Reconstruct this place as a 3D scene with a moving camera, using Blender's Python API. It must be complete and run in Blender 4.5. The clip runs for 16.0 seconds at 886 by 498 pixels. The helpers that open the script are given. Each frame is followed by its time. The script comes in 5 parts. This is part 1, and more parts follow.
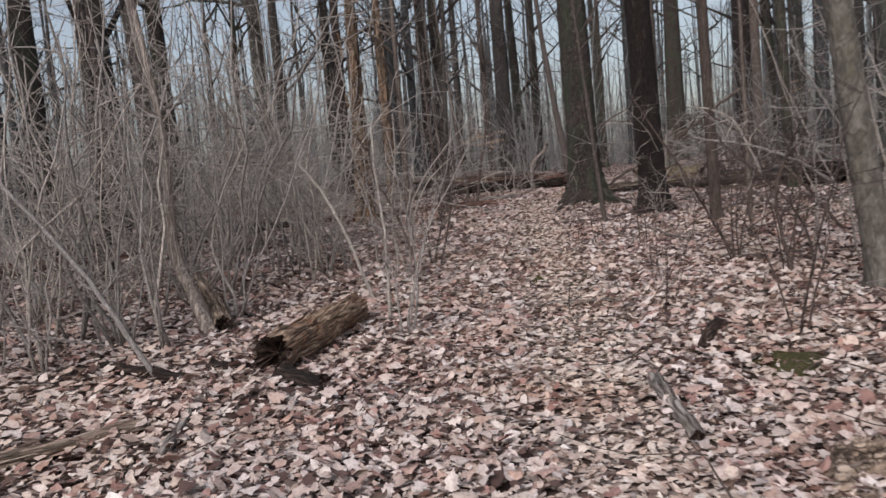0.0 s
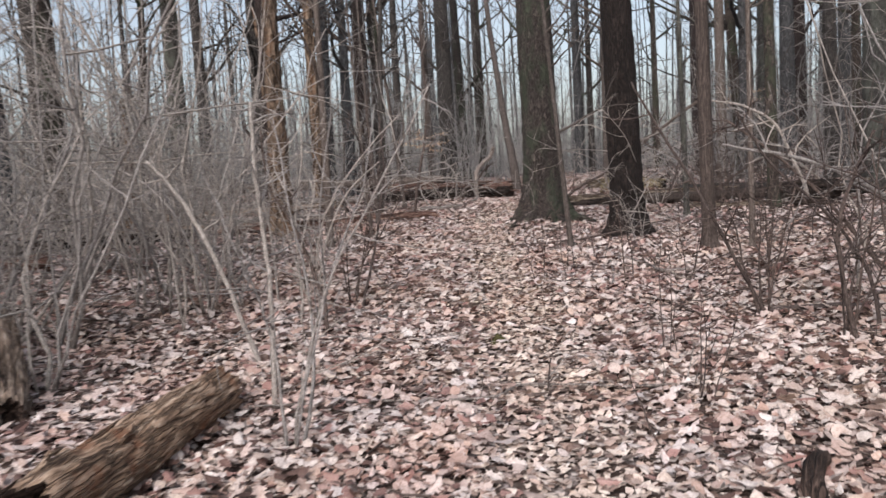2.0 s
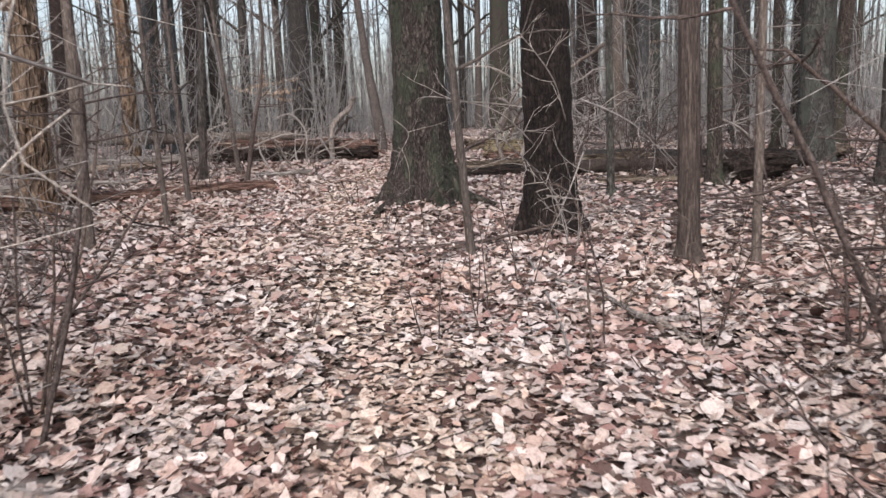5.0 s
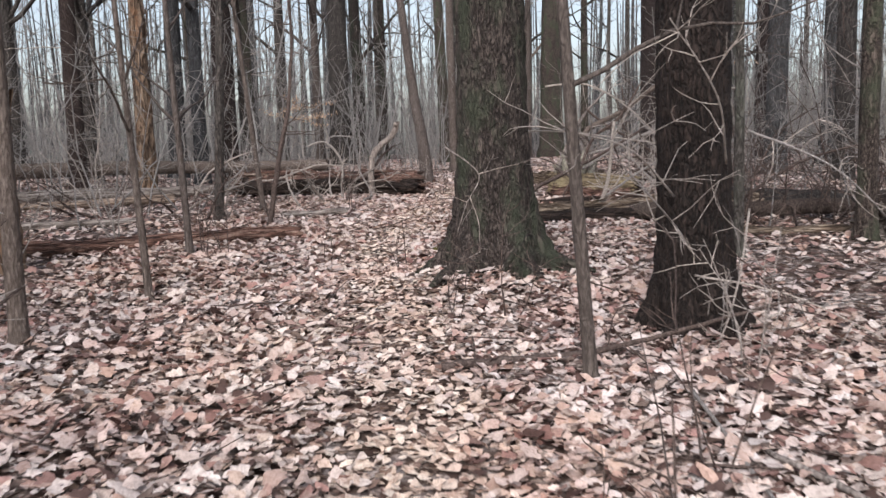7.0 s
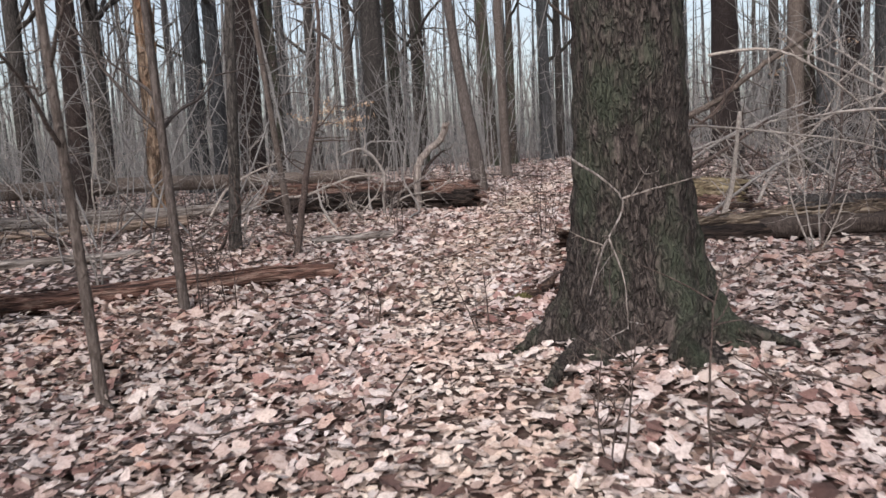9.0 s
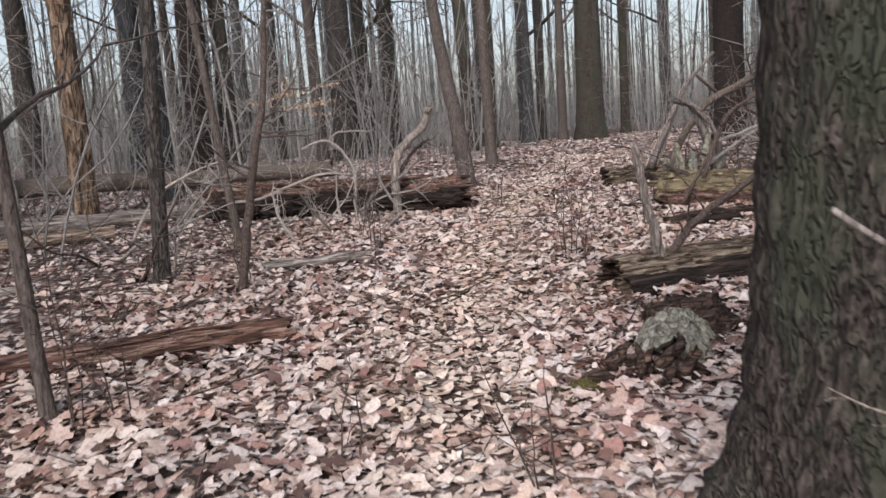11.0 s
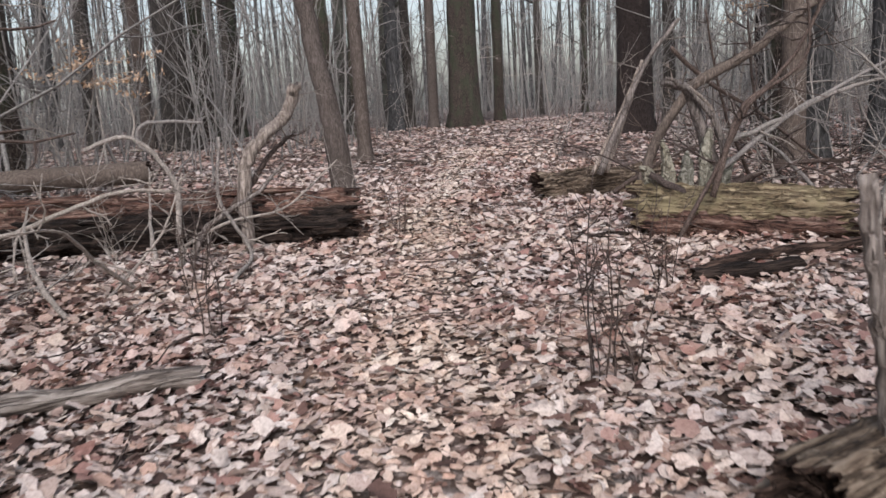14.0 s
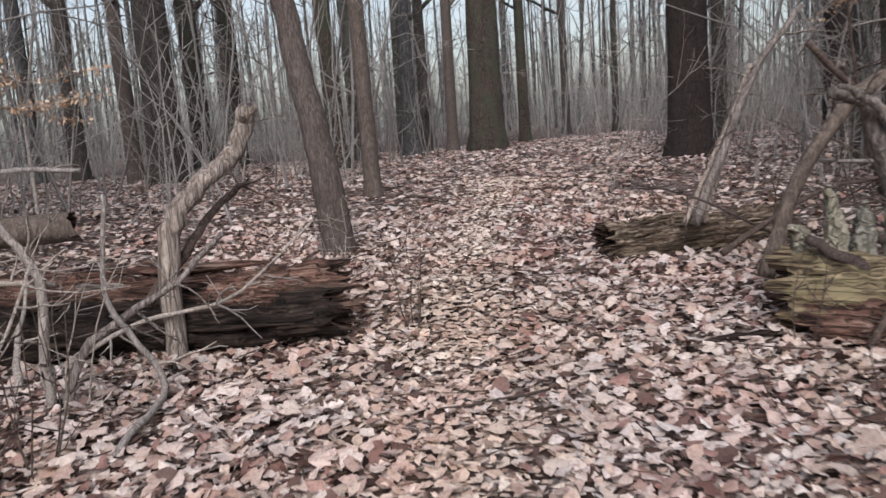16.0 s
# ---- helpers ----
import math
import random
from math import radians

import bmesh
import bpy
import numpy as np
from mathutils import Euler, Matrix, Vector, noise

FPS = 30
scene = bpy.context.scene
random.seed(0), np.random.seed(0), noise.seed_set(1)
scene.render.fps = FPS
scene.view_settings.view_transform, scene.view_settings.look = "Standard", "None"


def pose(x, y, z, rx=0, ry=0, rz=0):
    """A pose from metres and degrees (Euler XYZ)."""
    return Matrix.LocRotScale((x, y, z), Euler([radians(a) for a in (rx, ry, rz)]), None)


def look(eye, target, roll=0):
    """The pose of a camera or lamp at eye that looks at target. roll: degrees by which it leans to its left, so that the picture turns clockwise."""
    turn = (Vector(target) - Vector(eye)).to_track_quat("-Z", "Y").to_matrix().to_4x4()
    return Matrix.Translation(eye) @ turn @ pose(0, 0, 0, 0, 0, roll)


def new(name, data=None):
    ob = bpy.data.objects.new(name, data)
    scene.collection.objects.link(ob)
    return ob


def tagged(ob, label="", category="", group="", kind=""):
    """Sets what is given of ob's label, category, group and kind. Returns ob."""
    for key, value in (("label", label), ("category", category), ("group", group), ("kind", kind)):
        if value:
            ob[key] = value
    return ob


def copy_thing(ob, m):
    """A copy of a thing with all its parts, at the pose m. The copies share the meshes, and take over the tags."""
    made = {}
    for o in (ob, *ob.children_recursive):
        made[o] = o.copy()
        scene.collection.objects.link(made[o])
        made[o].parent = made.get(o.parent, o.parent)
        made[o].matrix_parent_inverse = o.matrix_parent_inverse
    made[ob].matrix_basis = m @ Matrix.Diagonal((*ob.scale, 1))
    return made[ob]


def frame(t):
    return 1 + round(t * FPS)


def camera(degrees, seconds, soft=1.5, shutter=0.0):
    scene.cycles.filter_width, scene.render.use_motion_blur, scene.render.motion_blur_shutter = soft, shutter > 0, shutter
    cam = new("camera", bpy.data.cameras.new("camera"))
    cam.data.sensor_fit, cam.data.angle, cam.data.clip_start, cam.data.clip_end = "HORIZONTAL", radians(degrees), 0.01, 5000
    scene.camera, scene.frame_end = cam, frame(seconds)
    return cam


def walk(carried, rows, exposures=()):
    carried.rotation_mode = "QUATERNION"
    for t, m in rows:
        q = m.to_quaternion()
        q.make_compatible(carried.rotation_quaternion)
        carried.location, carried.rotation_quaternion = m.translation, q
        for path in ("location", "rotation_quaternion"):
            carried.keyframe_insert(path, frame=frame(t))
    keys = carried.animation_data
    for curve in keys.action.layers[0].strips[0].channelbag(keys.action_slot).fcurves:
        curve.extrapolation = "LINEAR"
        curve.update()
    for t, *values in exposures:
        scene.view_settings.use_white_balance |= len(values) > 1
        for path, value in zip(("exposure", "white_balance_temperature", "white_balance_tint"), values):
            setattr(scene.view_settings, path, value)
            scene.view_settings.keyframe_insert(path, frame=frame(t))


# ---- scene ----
cam = camera(57.0, 16.0, soft=1.5, shutter=0.35)
METRES, EYE, TILT, LEAN, TURN = 21.4, 1.5, 0.0, 0.0, 0.0
ROWS = [
    (0.0, 0.0, 0.0, 0.0, -0.5, -5.47, 5.19),
    (0.5, 0.0011, 0.0315, -0.0012, 1.16, -6.21, 4.96),
    (1.0, 0.0047, 0.0637, -0.0001, 0.4, -5.63, 4.85),
    (1.5, 0.0054, 0.0977, 0.001, -1.13, -5.92, 4.17),
    (2.0, 0.0073, 0.1307, 0.0024, -4.79, -5.59, 3.38),
    (2.5, 0.0119, 0.1646, 0.0035, -7.74, -6.05, 3.08),
    (3.0, 0.0155, 0.1982, 0.0051, -11.46, -5.79, 3.82),
    (5.5, 0.0439, 0.3605, 0.0037, -14.47, -9.64, 1.74),
    (6.0, 0.0464, 0.393, 0.0037, -13.34, -8.37, 0.68),
    (6.5, 0.048, 0.4202, 0.007, -12.91, -7.4, 1.75),
    (7.0, 0.0526, 0.4496, 0.0084, -11.67, -7.47, 1.51),
    (7.5, 0.0534, 0.4797, 0.0105, -12.4, -7.93, 1.37),
    (8.0, 0.0556, 0.5099, 0.01, -11.42, -8.21, 1.76),
    (8.5, 0.0542, 0.5412, 0.0109, -9.63, -8.65, 2.67),
    (9.0, 0.0582, 0.5706, 0.0105, -9.27, -7.25, 3.26),
    (11.5, 0.0669, 0.7127, 0.0175, -12.44, -8.95, 3.97),
    (12.0, 0.066, 0.7438, 0.0176, -13.88, -8.91, 3.33),
    (12.5, 0.0698, 0.7761, 0.0169, -15.95, -9.37, 3.17),
    (13.0, 0.0723, 0.8074, 0.0184, -17.93, -9.42, 3.04),
    (13.5, 0.08, 0.8339, 0.0183, -20.94, -10.29, 3.57),
    (14.0, 0.0911, 0.8628, 0.0192, -22.17, -10.55, 3.25),
    (14.5, 0.1012, 0.8912, 0.0221, -23.12, -10.0, 3.28),
    (15.0, 0.1154, 0.9207, 0.0228, -23.25, -9.2, 3.24),
    (15.5, 0.1245, 0.9512, 0.022, -22.76, -8.6, 3.65),
    (16.0, 0.1352, 0.9828, 0.0209, -21.01, -9.17, 4.12),
]
walk(cam, [(t, pose(0, 0, EYE, TILT, LEAN, TURN) @ pose(METRES * x, METRES * y, METRES * z, 90 + pitch, roll, yaw)) for t, x, y, z, yaw, pitch, roll in ROWS],
     exposures=((0.0, 0.45), (1.0, 0.5), (1.6, 0.65), (2.2, 0.95), (5.5, 1.08), (9.0, 1.0), (12.5, 0.96), (16.0, 0.88)))

# ---- world and light: a bright overcast winter sky ----
world = bpy.data.worlds.new("overcast_sky")
scene.world = world
world.use_nodes = True
wn = world.node_tree
sky = wn.nodes.new("ShaderNodeTexSky")
sky.sky_type = "NISHITA"
sky.sun_disc = False
sky.sun_elevation = radians(48)
sky.sun_rotation = radians(200)
sky.air_density = 1.0
sky.dust_density = 2.5
sky.ozone_density = 1.0
wn.nodes["Background"].inputs["Strength"].default_value = 0.095
cloud = wn.nodes.new("ShaderNodeHueSaturation")
cloud.inputs["Saturation"].default_value = 0.6
wn.links.new(sky.outputs["Color"], cloud.inputs["Color"])
wn.links.new(cloud.outputs["Color"], wn.nodes["Background"].inputs["Color"])
sun_data = bpy.data.lights.new("sun", "SUN")
sun_data.energy = 1.9
sun_data.angle = radians(32)
sun_data.color = (1.0, 0.955, 0.985)
sun = new("sun", sun_data)
sun.matrix_world = look((-12, -18, 24), (2, 12, 0))

# ---- terrain height ----
G_Y = (-400, -20, 0, 7, 9, 11, 14, 16, 20, 25, 32, 46, 60, 90, 400, 3000)
G_Z = (-0.5, -0.15, -0.05, 0.03, 0.10, 0.22, 0.37, 0.41, 0.50, 0.58, 0.80, 0.90, 0.95, 0.6, -6, -40)


def ground_z(x, y):
    """Height of the forest floor: a gentle rise with small swells and a hump round the oak's foot."""
    base = np.interp(y, G_Y, G_Z) + 0.17 * np.exp(-((x - 2.98) ** 2 + (y - 16.3) ** 2) / 0.62)
    return base + 0.018 * np.sin(1.3 * x + 0.7 * y) + 0.014 * np.sin(2.9 * y - 1.7 * x + 1.0) + 0.010 * np.sin(4.1 * x + 3.3 * y)


def trail_x(y):
    """Middle of the trodden trail."""
    return np.interp(y, (-5, 0, 6, 12, 18, 22, 27, 34, 45), (0.3, 0.5, 1.0, 1.6, 2.1, 3.2, 5.2, 9.0, 15.0))


# ---- materials ----
def material(name, rough=0.85):
    m = bpy.data.materials.new(name)
    m.use_nodes = True
    nt = m.node_tree
    b = nt.nodes["Principled BSDF"]
    b.inputs["Roughness"].default_value = rough
    b.inputs["Specular IOR Level"].default_value = 0.25
    return m, nt, b


def node(nt, kind, **values):
    n = nt.nodes.new(kind)
    for key, v in values.items():
        n.inputs[key.replace("_", " ")].default_value = v
    return n


def ramp(nt, stops, fac):
    r = nt.nodes.new("ShaderNodeValToRGB")
    e = r.color_ramp.elements
    while len(e) < len(stops):
        e.new(0.5)
    for el, (p, c) in zip(e, stops):
        el.position, el.color = p, (*c, 1)
    nt.links.new(fac, r.inputs["Fac"])
    return r.outputs["Color"]


def mix(nt, fac, a, b, mode="MIX"):
    n = nt.nodes.new("ShaderNodeMix")
    n.data_type, n.blend_type = "RGBA", mode
    for sock, v in ((n.inputs[0], fac), (n.inputs[6], a), (n.inputs[7], b)):
        if isinstance(v, (int, float)):
            sock.default_value = v
        elif isinstance(v, tuple):
            sock.default_value = (*v, 1)
        else:
            nt.links.new(v, sock)
    return n.outputs[2]


def coords(nt, scale=(1, 1, 1), kind="Object"):
    tc = nt.nodes.new("ShaderNodeTexCoord")
    mp = nt.nodes.new("ShaderNodeMapping")
    mp.inputs["Scale"].default_value = scale
    nt.links.new(tc.outputs[kind], mp.inputs["Vector"])
    return mp.outputs["Vector"]


def noise_tex(nt, vec, scale, detail=6, rough=0.6, distort=0.0):
    n = node(nt, "ShaderNodeTexNoise", Scale=scale, Detail=detail, Roughness=rough, Distortion=distort)
    nt.links.new(vec, n.inputs["Vector"])
    return n.outputs["Fac"]


def bump(nt, bsdf, height, strength, dist):
    b = node(nt, "ShaderNodeBump", Strength=strength, Distance=dist)
    nt.links.new(height, b.inputs["Height"])
    nt.links.new(b.outputs["Normal"], bsdf.inputs["Normal"])


def bark_material(name, dark, mid, light, furrow=18.0, stretch=0.13, relief=0.03, moss=None, moss_from=0.55, rough=0.9):
    """Furrowed bark along local z, with lichen or moss stains where given."""
    m, nt, b = material(name, rough)
    v = coords(nt, (1, 1, stretch))
    warp = nt.nodes.new("ShaderNodeTexNoise")
    warp.inputs["Scale"].default_value = furrow * 0.7
    nt.links.new(v, warp.inputs["Vector"])
    bent = nt.nodes.new("ShaderNodeVectorMath")
    bent.operation = "MULTIPLY_ADD"
    bent.inputs[1].default_value = (1.3 / furrow,) * 3
    nt.links.new(warp.outputs["Color"], bent.inputs[0])
    nt.links.new(v, bent.inputs[2])
    lines = noise_tex(nt, bent.outputs["Vector"], furrow * 0.55, 3, 0.5)
    crack = ramp(nt, ((0.40, (1, 1, 1)), (0.455, (0.1, 0.1, 0.1)), (0.47, (0, 0, 0)), (0.52, (1, 1, 1)), (0.56, (0.9, 0.9, 0.9)), (0.60, (0.2, 0.2, 0.2)), (0.65, (1, 1, 1))), lines)
    f = noise_tex(nt, v, furrow * 1.6, 8, 0.66, 0.4)
    big = noise_tex(nt, coords(nt, (1, 1, 0.5)), 2.2, 4)
    fine = noise_tex(nt, coords(nt, (1, 1, 0.5)), 45, 5, 0.7)
    col = ramp(nt, ((0.36, dark), (0.50, mid), (0.64, light)), f)
    col = mix(nt, ramp(nt, ((0.40, (0, 0, 0)), (0.65, (0.7, 0.7, 0.7))), big), col, mix(nt, 0.5, col, light))
    col = mix(nt, 0.3, col, ramp(nt, ((0.38, dark), (0.62, light)), fine))
    col = mix(nt, crack, mix(nt, 0.7, col, dark), col)
    if moss:
        stain = noise_tex(nt, coords(nt, (1, 1, 0.45)), 3.1, 7, 0.65)
        col = mix(nt, ramp(nt, ((moss_from, (0, 0, 0)), (moss_from + 0.14, (0.8, 0.8, 0.8))), stain), col, moss)
    info = nt.nodes.new("ShaderNodeObjectInfo")
    tone = ramp(nt, ((0.0, (0.72, 0.72, 0.74)), (1.0, (1.15, 1.1, 1.05))), info.outputs["Random"])
    col = mix(nt, 1.0, col, tone, "MULTIPLY")
    nt.links.new(col, b.inputs["Base Color"])
    both = nt.nodes.new("ShaderNodeMath")
    both.operation = "MULTIPLY_ADD"
    both.inputs[1].default_value = 0.5
    nt.links.new(f, both.inputs[0])
    nt.links.new(crack, both.inputs[2])
    bump(nt, b, both.outputs["Value"], 0.9, relief)
    return m


def wood_material(name, dark, mid, light, moss=None, moss_from=0.5, relief=0.02):
    """Rotting split wood: long fibres along local x."""
    m, nt, b = material(name, 0.85)
    v = coords(nt, (0.10, 1, 1))
    f = noise_tex(nt, v, 26, 8, 0.65, 0.3)
    lines = noise_tex(nt, coords(nt, (0.06, 1, 1)), 15, 4, 0.5, 0.2)
    crack = ramp(nt, ((0.42, (1, 1, 1)), (0.46, (0, 0, 0)), (0.50, (1, 1, 1)), (0.56, (1, 1, 1)), (0.585, (0.1, 0.1, 0.1)), (0.62, (1, 1, 1))), lines)
    big = noise_tex(nt, coords(nt, (0.35, 1, 1)), 5, 5)
    col = ramp(nt, ((0.36, dark), (0.5, mid), (0.64, light)), f)
    col = mix(nt, ramp(nt, ((0.40, (0, 0, 0)), (0.58, (0.85, 0.85, 0.85))), big), col, mix(nt, 0.3, col, dark))
    col = mix(nt, crack, mix(nt, 0.55, col, dark), col)
    if moss:
        stain = noise_tex(nt, coords(nt), 4.5, 7, 0.65)
        col = mix(nt, ramp(nt, ((moss_from, (0, 0, 0)), (moss_from + 0.12, (0.9, 0.9, 0.9))), stain), col, moss)
    nt.links.new(col, b.inputs["Base Color"])
    both = nt.nodes.new("ShaderNodeMath")
    both.operation = "ADD"
    nt.links.new(f, both.inputs[0])
    nt.links.new(crack, both.inputs[1])
    bump(nt, b, both.outputs["Value"], 1.0, relief)
    return m


def leaf_material(name, tones, per_object=False):
    m, nt, b = material(name, 0.62)
    if per_object:
        pick = nt.nodes.new("ShaderNodeObjectInfo").outputs["Random"]
    else:
        pick = nt.nodes.new("ShaderNodeNewGeometry").outputs["Random Per Island"]
    col = ramp(nt, tones, pick)
    vein = noise_tex(nt, coords(nt), 42, 6, 0.7)
    col = mix(nt, ramp(nt, ((0.36, (0.55, 0.55, 0.55)), (0.54, (0, 0, 0))), vein), col, mix(nt, 1.0, col, (0.40, 0.33, 0.30), "MULTIPLY"))
    blotch = noise_tex(nt, coords(nt), 110, 4, 0.7)
    col = mix(nt, ramp(nt, ((0.52, (0, 0, 0)), (0.64, (0.45, 0.45, 0.45))), blotch), col, mix(nt, 1.0, col, (0.50, 0.40, 0.37), "MULTIPLY"))
    patch = noise_tex(nt, coords(nt), 0.55, 3)
    col = mix(nt, ramp(nt, ((0.44, (0, 0, 0)), (0.60, (0.32, 0.32, 0.32))), patch), col, mix(nt, 1.0, col, (1.0, 0.92, 0.77), "MULTIPLY"))
    damp = noise_tex(nt, coords(nt, (1.0, 1.0, 0.0)), 1.15, 4, 0.6)
    col = mix(nt, ramp(nt, ((0.50, (0, 0, 0)), (0.66, (0.65, 0.65, 0.65))), damp), col, mix(nt, 1.0, col, (0.86, 0.68, 0.64), "MULTIPLY"))
    nt.links.new(col, b.inputs["Base Color"])
    b.inputs["Specular IOR Level"].default_value = 0.35
    bump(nt, b, vein, 0.4, 0.004)
    return m


TRODDEN_TONES = (
    (0.0, (0.120, 0.073, 0.055)), (0.10, (0.350, 0.252, 0.210)), (0.30, (0.590, 0.480, 0.410)), (0.66, (0.740, 0.648, 0.570)), (0.86, (0.600, 0.465, 0.385)), (1.0, (0.810, 0.750, 0.685)),
)
LEAF_TONES = (
    (0.0, (0.060, 0.036, 0.030)), (0.07, (0.150, 0.092, 0.078)), (0.14, (0.360, 0.215, 0.188)), (0.24, (0.440, 0.338, 0.294)), (0.38, (0.570, 0.468, 0.425)),
    (0.52, (0.635, 0.552, 0.512)), (0.68, (0.665, 0.592, 0.556)), (0.80, (0.600, 0.494, 0.425)), (0.88, (0.450, 0.305, 0.250)), (0.94, (0.620, 0.530, 0.495)), (1.0, (0.705, 0.655, 0.628)),
)

BARK_GREY = bark_material("grey_brown_bark", (0.024, 0.021, 0.019), (0.076, 0.068, 0.061), (0.155, 0.14, 0.128), furrow=24, stretch=0.25)
BARK_OAK = bark_material("furrowed_oak_bark", (0.012, 0.009, 0.008), (0.062, 0.048, 0.041), (0.18, 0.15, 0.13), furrow=36, stretch=0.30, relief=0.035,
                         moss=(0.066, 0.080, 0.052), moss_from=0.47)
BARK_LICHEN = bark_material("lichened_grey_bark", (0.024, 0.021, 0.019), (0.085, 0.078, 0.07), (0.17, 0.16, 0.147), furrow=26, stretch=0.3, relief=0.03,
                            moss=(0.13, 0.14, 0.115), moss_from=0.46)
BARK_WET = bark_material("dark_wet_bark", (0.005, 0.004, 0.0035), (0.021, 0.015, 0.012), (0.066, 0.046, 0.038), furrow=38, stretch=0.3, relief=0.03, rough=0.72)
BARK_PALE = bark_material("pale_smooth_bark", (0.075, 0.065, 0.054), (0.16, 0.14, 0.115), (0.26, 0.235, 0.195), furrow=9, stretch=0.5, relief=0.006,
                          moss=(0.13, 0.12, 0.07), moss_from=0.58)
BARK_BROWN = bark_material("dark_brown_bark", (0.016, 0.011, 0.010), (0.056, 0.041, 0.036), (0.12, 0.092, 0.082), furrow=40, stretch=0.3, relief=0.02)
BARK_SAPLING = bark_material("sapling_bark", (0.06, 0.047, 0.04), (0.125, 0.102, 0.088), (0.22, 0.187, 0.165), furrow=40, stretch=0.2, relief=0.006)
BARK_YOUNG = bark_material("striped_young_bark", (0.032, 0.024, 0.020), (0.088, 0.068, 0.058), (0.165, 0.132, 0.114), furrow=44, stretch=0.10, relief=0.012)
BARK_POLE = bark_material("grey_brown_sapling_bark", (0.04, 0.032, 0.028), (0.088, 0.074, 0.065), (0.155, 0.134, 0.12), furrow=40, stretch=0.25, relief=0.006)
BARK_RUST = bark_material("peeling_rust_bark", (0.028, 0.018, 0.013), (0.15, 0.098, 0.066), (0.42, 0.315, 0.225), furrow=8, stretch=0.25, relief=0.06,
                          moss=(0.25, 0.13, 0.07), moss_from=0.54)
TWIG_GREY = bark_material("grey_twig_bark", (0.16, 0.142, 0.128), (0.35, 0.318, 0.29), (0.55, 0.51, 0.47), furrow=60, stretch=0.4, relief=0.003)
TWIG_MID = bark_material("grey_brown_twig_bark", (0.12, 0.115, 0.111), (0.25, 0.243, 0.236), (0.40, 0.392, 0.382), furrow=60, stretch=0.4, relief=0.003)
TWIG_DARK = bark_material("dark_twig_bark", (0.032, 0.023, 0.020), (0.100, 0.075, 0.065), (0.19, 0.15, 0.132), furrow=60, stretch=0.4, relief=0.003)
FAR_BARK = bark_material("far_woods_bark", (0.034, 0.034, 0.034), (0.085, 0.085, 0.085), (0.16, 0.16, 0.16), furrow=14, stretch=0.25, relief=0.03)
WOOD_BROWN = wood_material("rotting_brown_wood", (0.065, 0.045, 0.034), (0.33, 0.245, 0.185), (0.58, 0.47, 0.38))
WOOD_RUST = wood_material("crumbling_red_brown_wood", (0.025, 0.015, 0.012), (0.150, 0.078, 0.058), (0.36, 0.25, 0.20))
WOOD_TAN = wood_material("orange_brown_rotting_wood", (0.06, 0.038, 0.026), (0.34, 0.225, 0.15), (0.58, 0.44, 0.33), moss=(0.22, 0.10, 0.055), moss_from=0.56)
WOOD_GREY = wood_material("weathered_grey_wood", (0.09, 0.072, 0.062), (0.28, 0.24, 0.21), (0.50, 0.45, 0.41))
WOOD_MOSSY = wood_material("mossy_yellow_wood", (0.04, 0.03, 0.02), (0.22, 0.165, 0.10), (0.46, 0.38, 0.25), moss=(0.245, 0.205, 0.12), moss_from=0.49)
WOOD_ROT = wood_material("brown_rotten_end_wood", (0.014, 0.009, 0.007), (0.065, 0.040, 0.030), (0.17, 0.115, 0.088))
WOOD_STRIPED = wood_material("striped_brown_weathered_wood", (0.025, 0.017, 0.012), (0.17, 0.125, 0.090), (0.43, 0.35, 0.27))
# dark rotten wood; also the painted shade beneath two of the logs
WOOD_DARK = wood_material("dark_wood_and_underside_shade", (0.008, 0.006, 0.005), (0.03, 0.02, 0.016), (0.08, 0.055, 0.042))
SNAG_GREY = bark_material("weathered_grey_snag", (0.09, 0.072, 0.062), (0.27, 0.23, 0.20), (0.48, 0.43, 0.39), furrow=34, stretch=0.08, relief=0.01)
LICHEN = bark_material("lichen_covered_rot", (0.11, 0.10, 0.075), (0.32, 0.31, 0.245), (0.52, 0.51, 0.43), furrow=16, stretch=0.8, relief=0.015, moss=(0.17, 0.165, 0.06), moss_from=0.54)
LEAF = leaf_material("dry_leaf_litter", LEAF_TONES)
LEAF_TRODDEN = leaf_material("trodden_leaf_litter", TRODDEN_TONES)
LEAF_SINGLE = leaf_material("dry_leaf", LEAF_TONES, True)


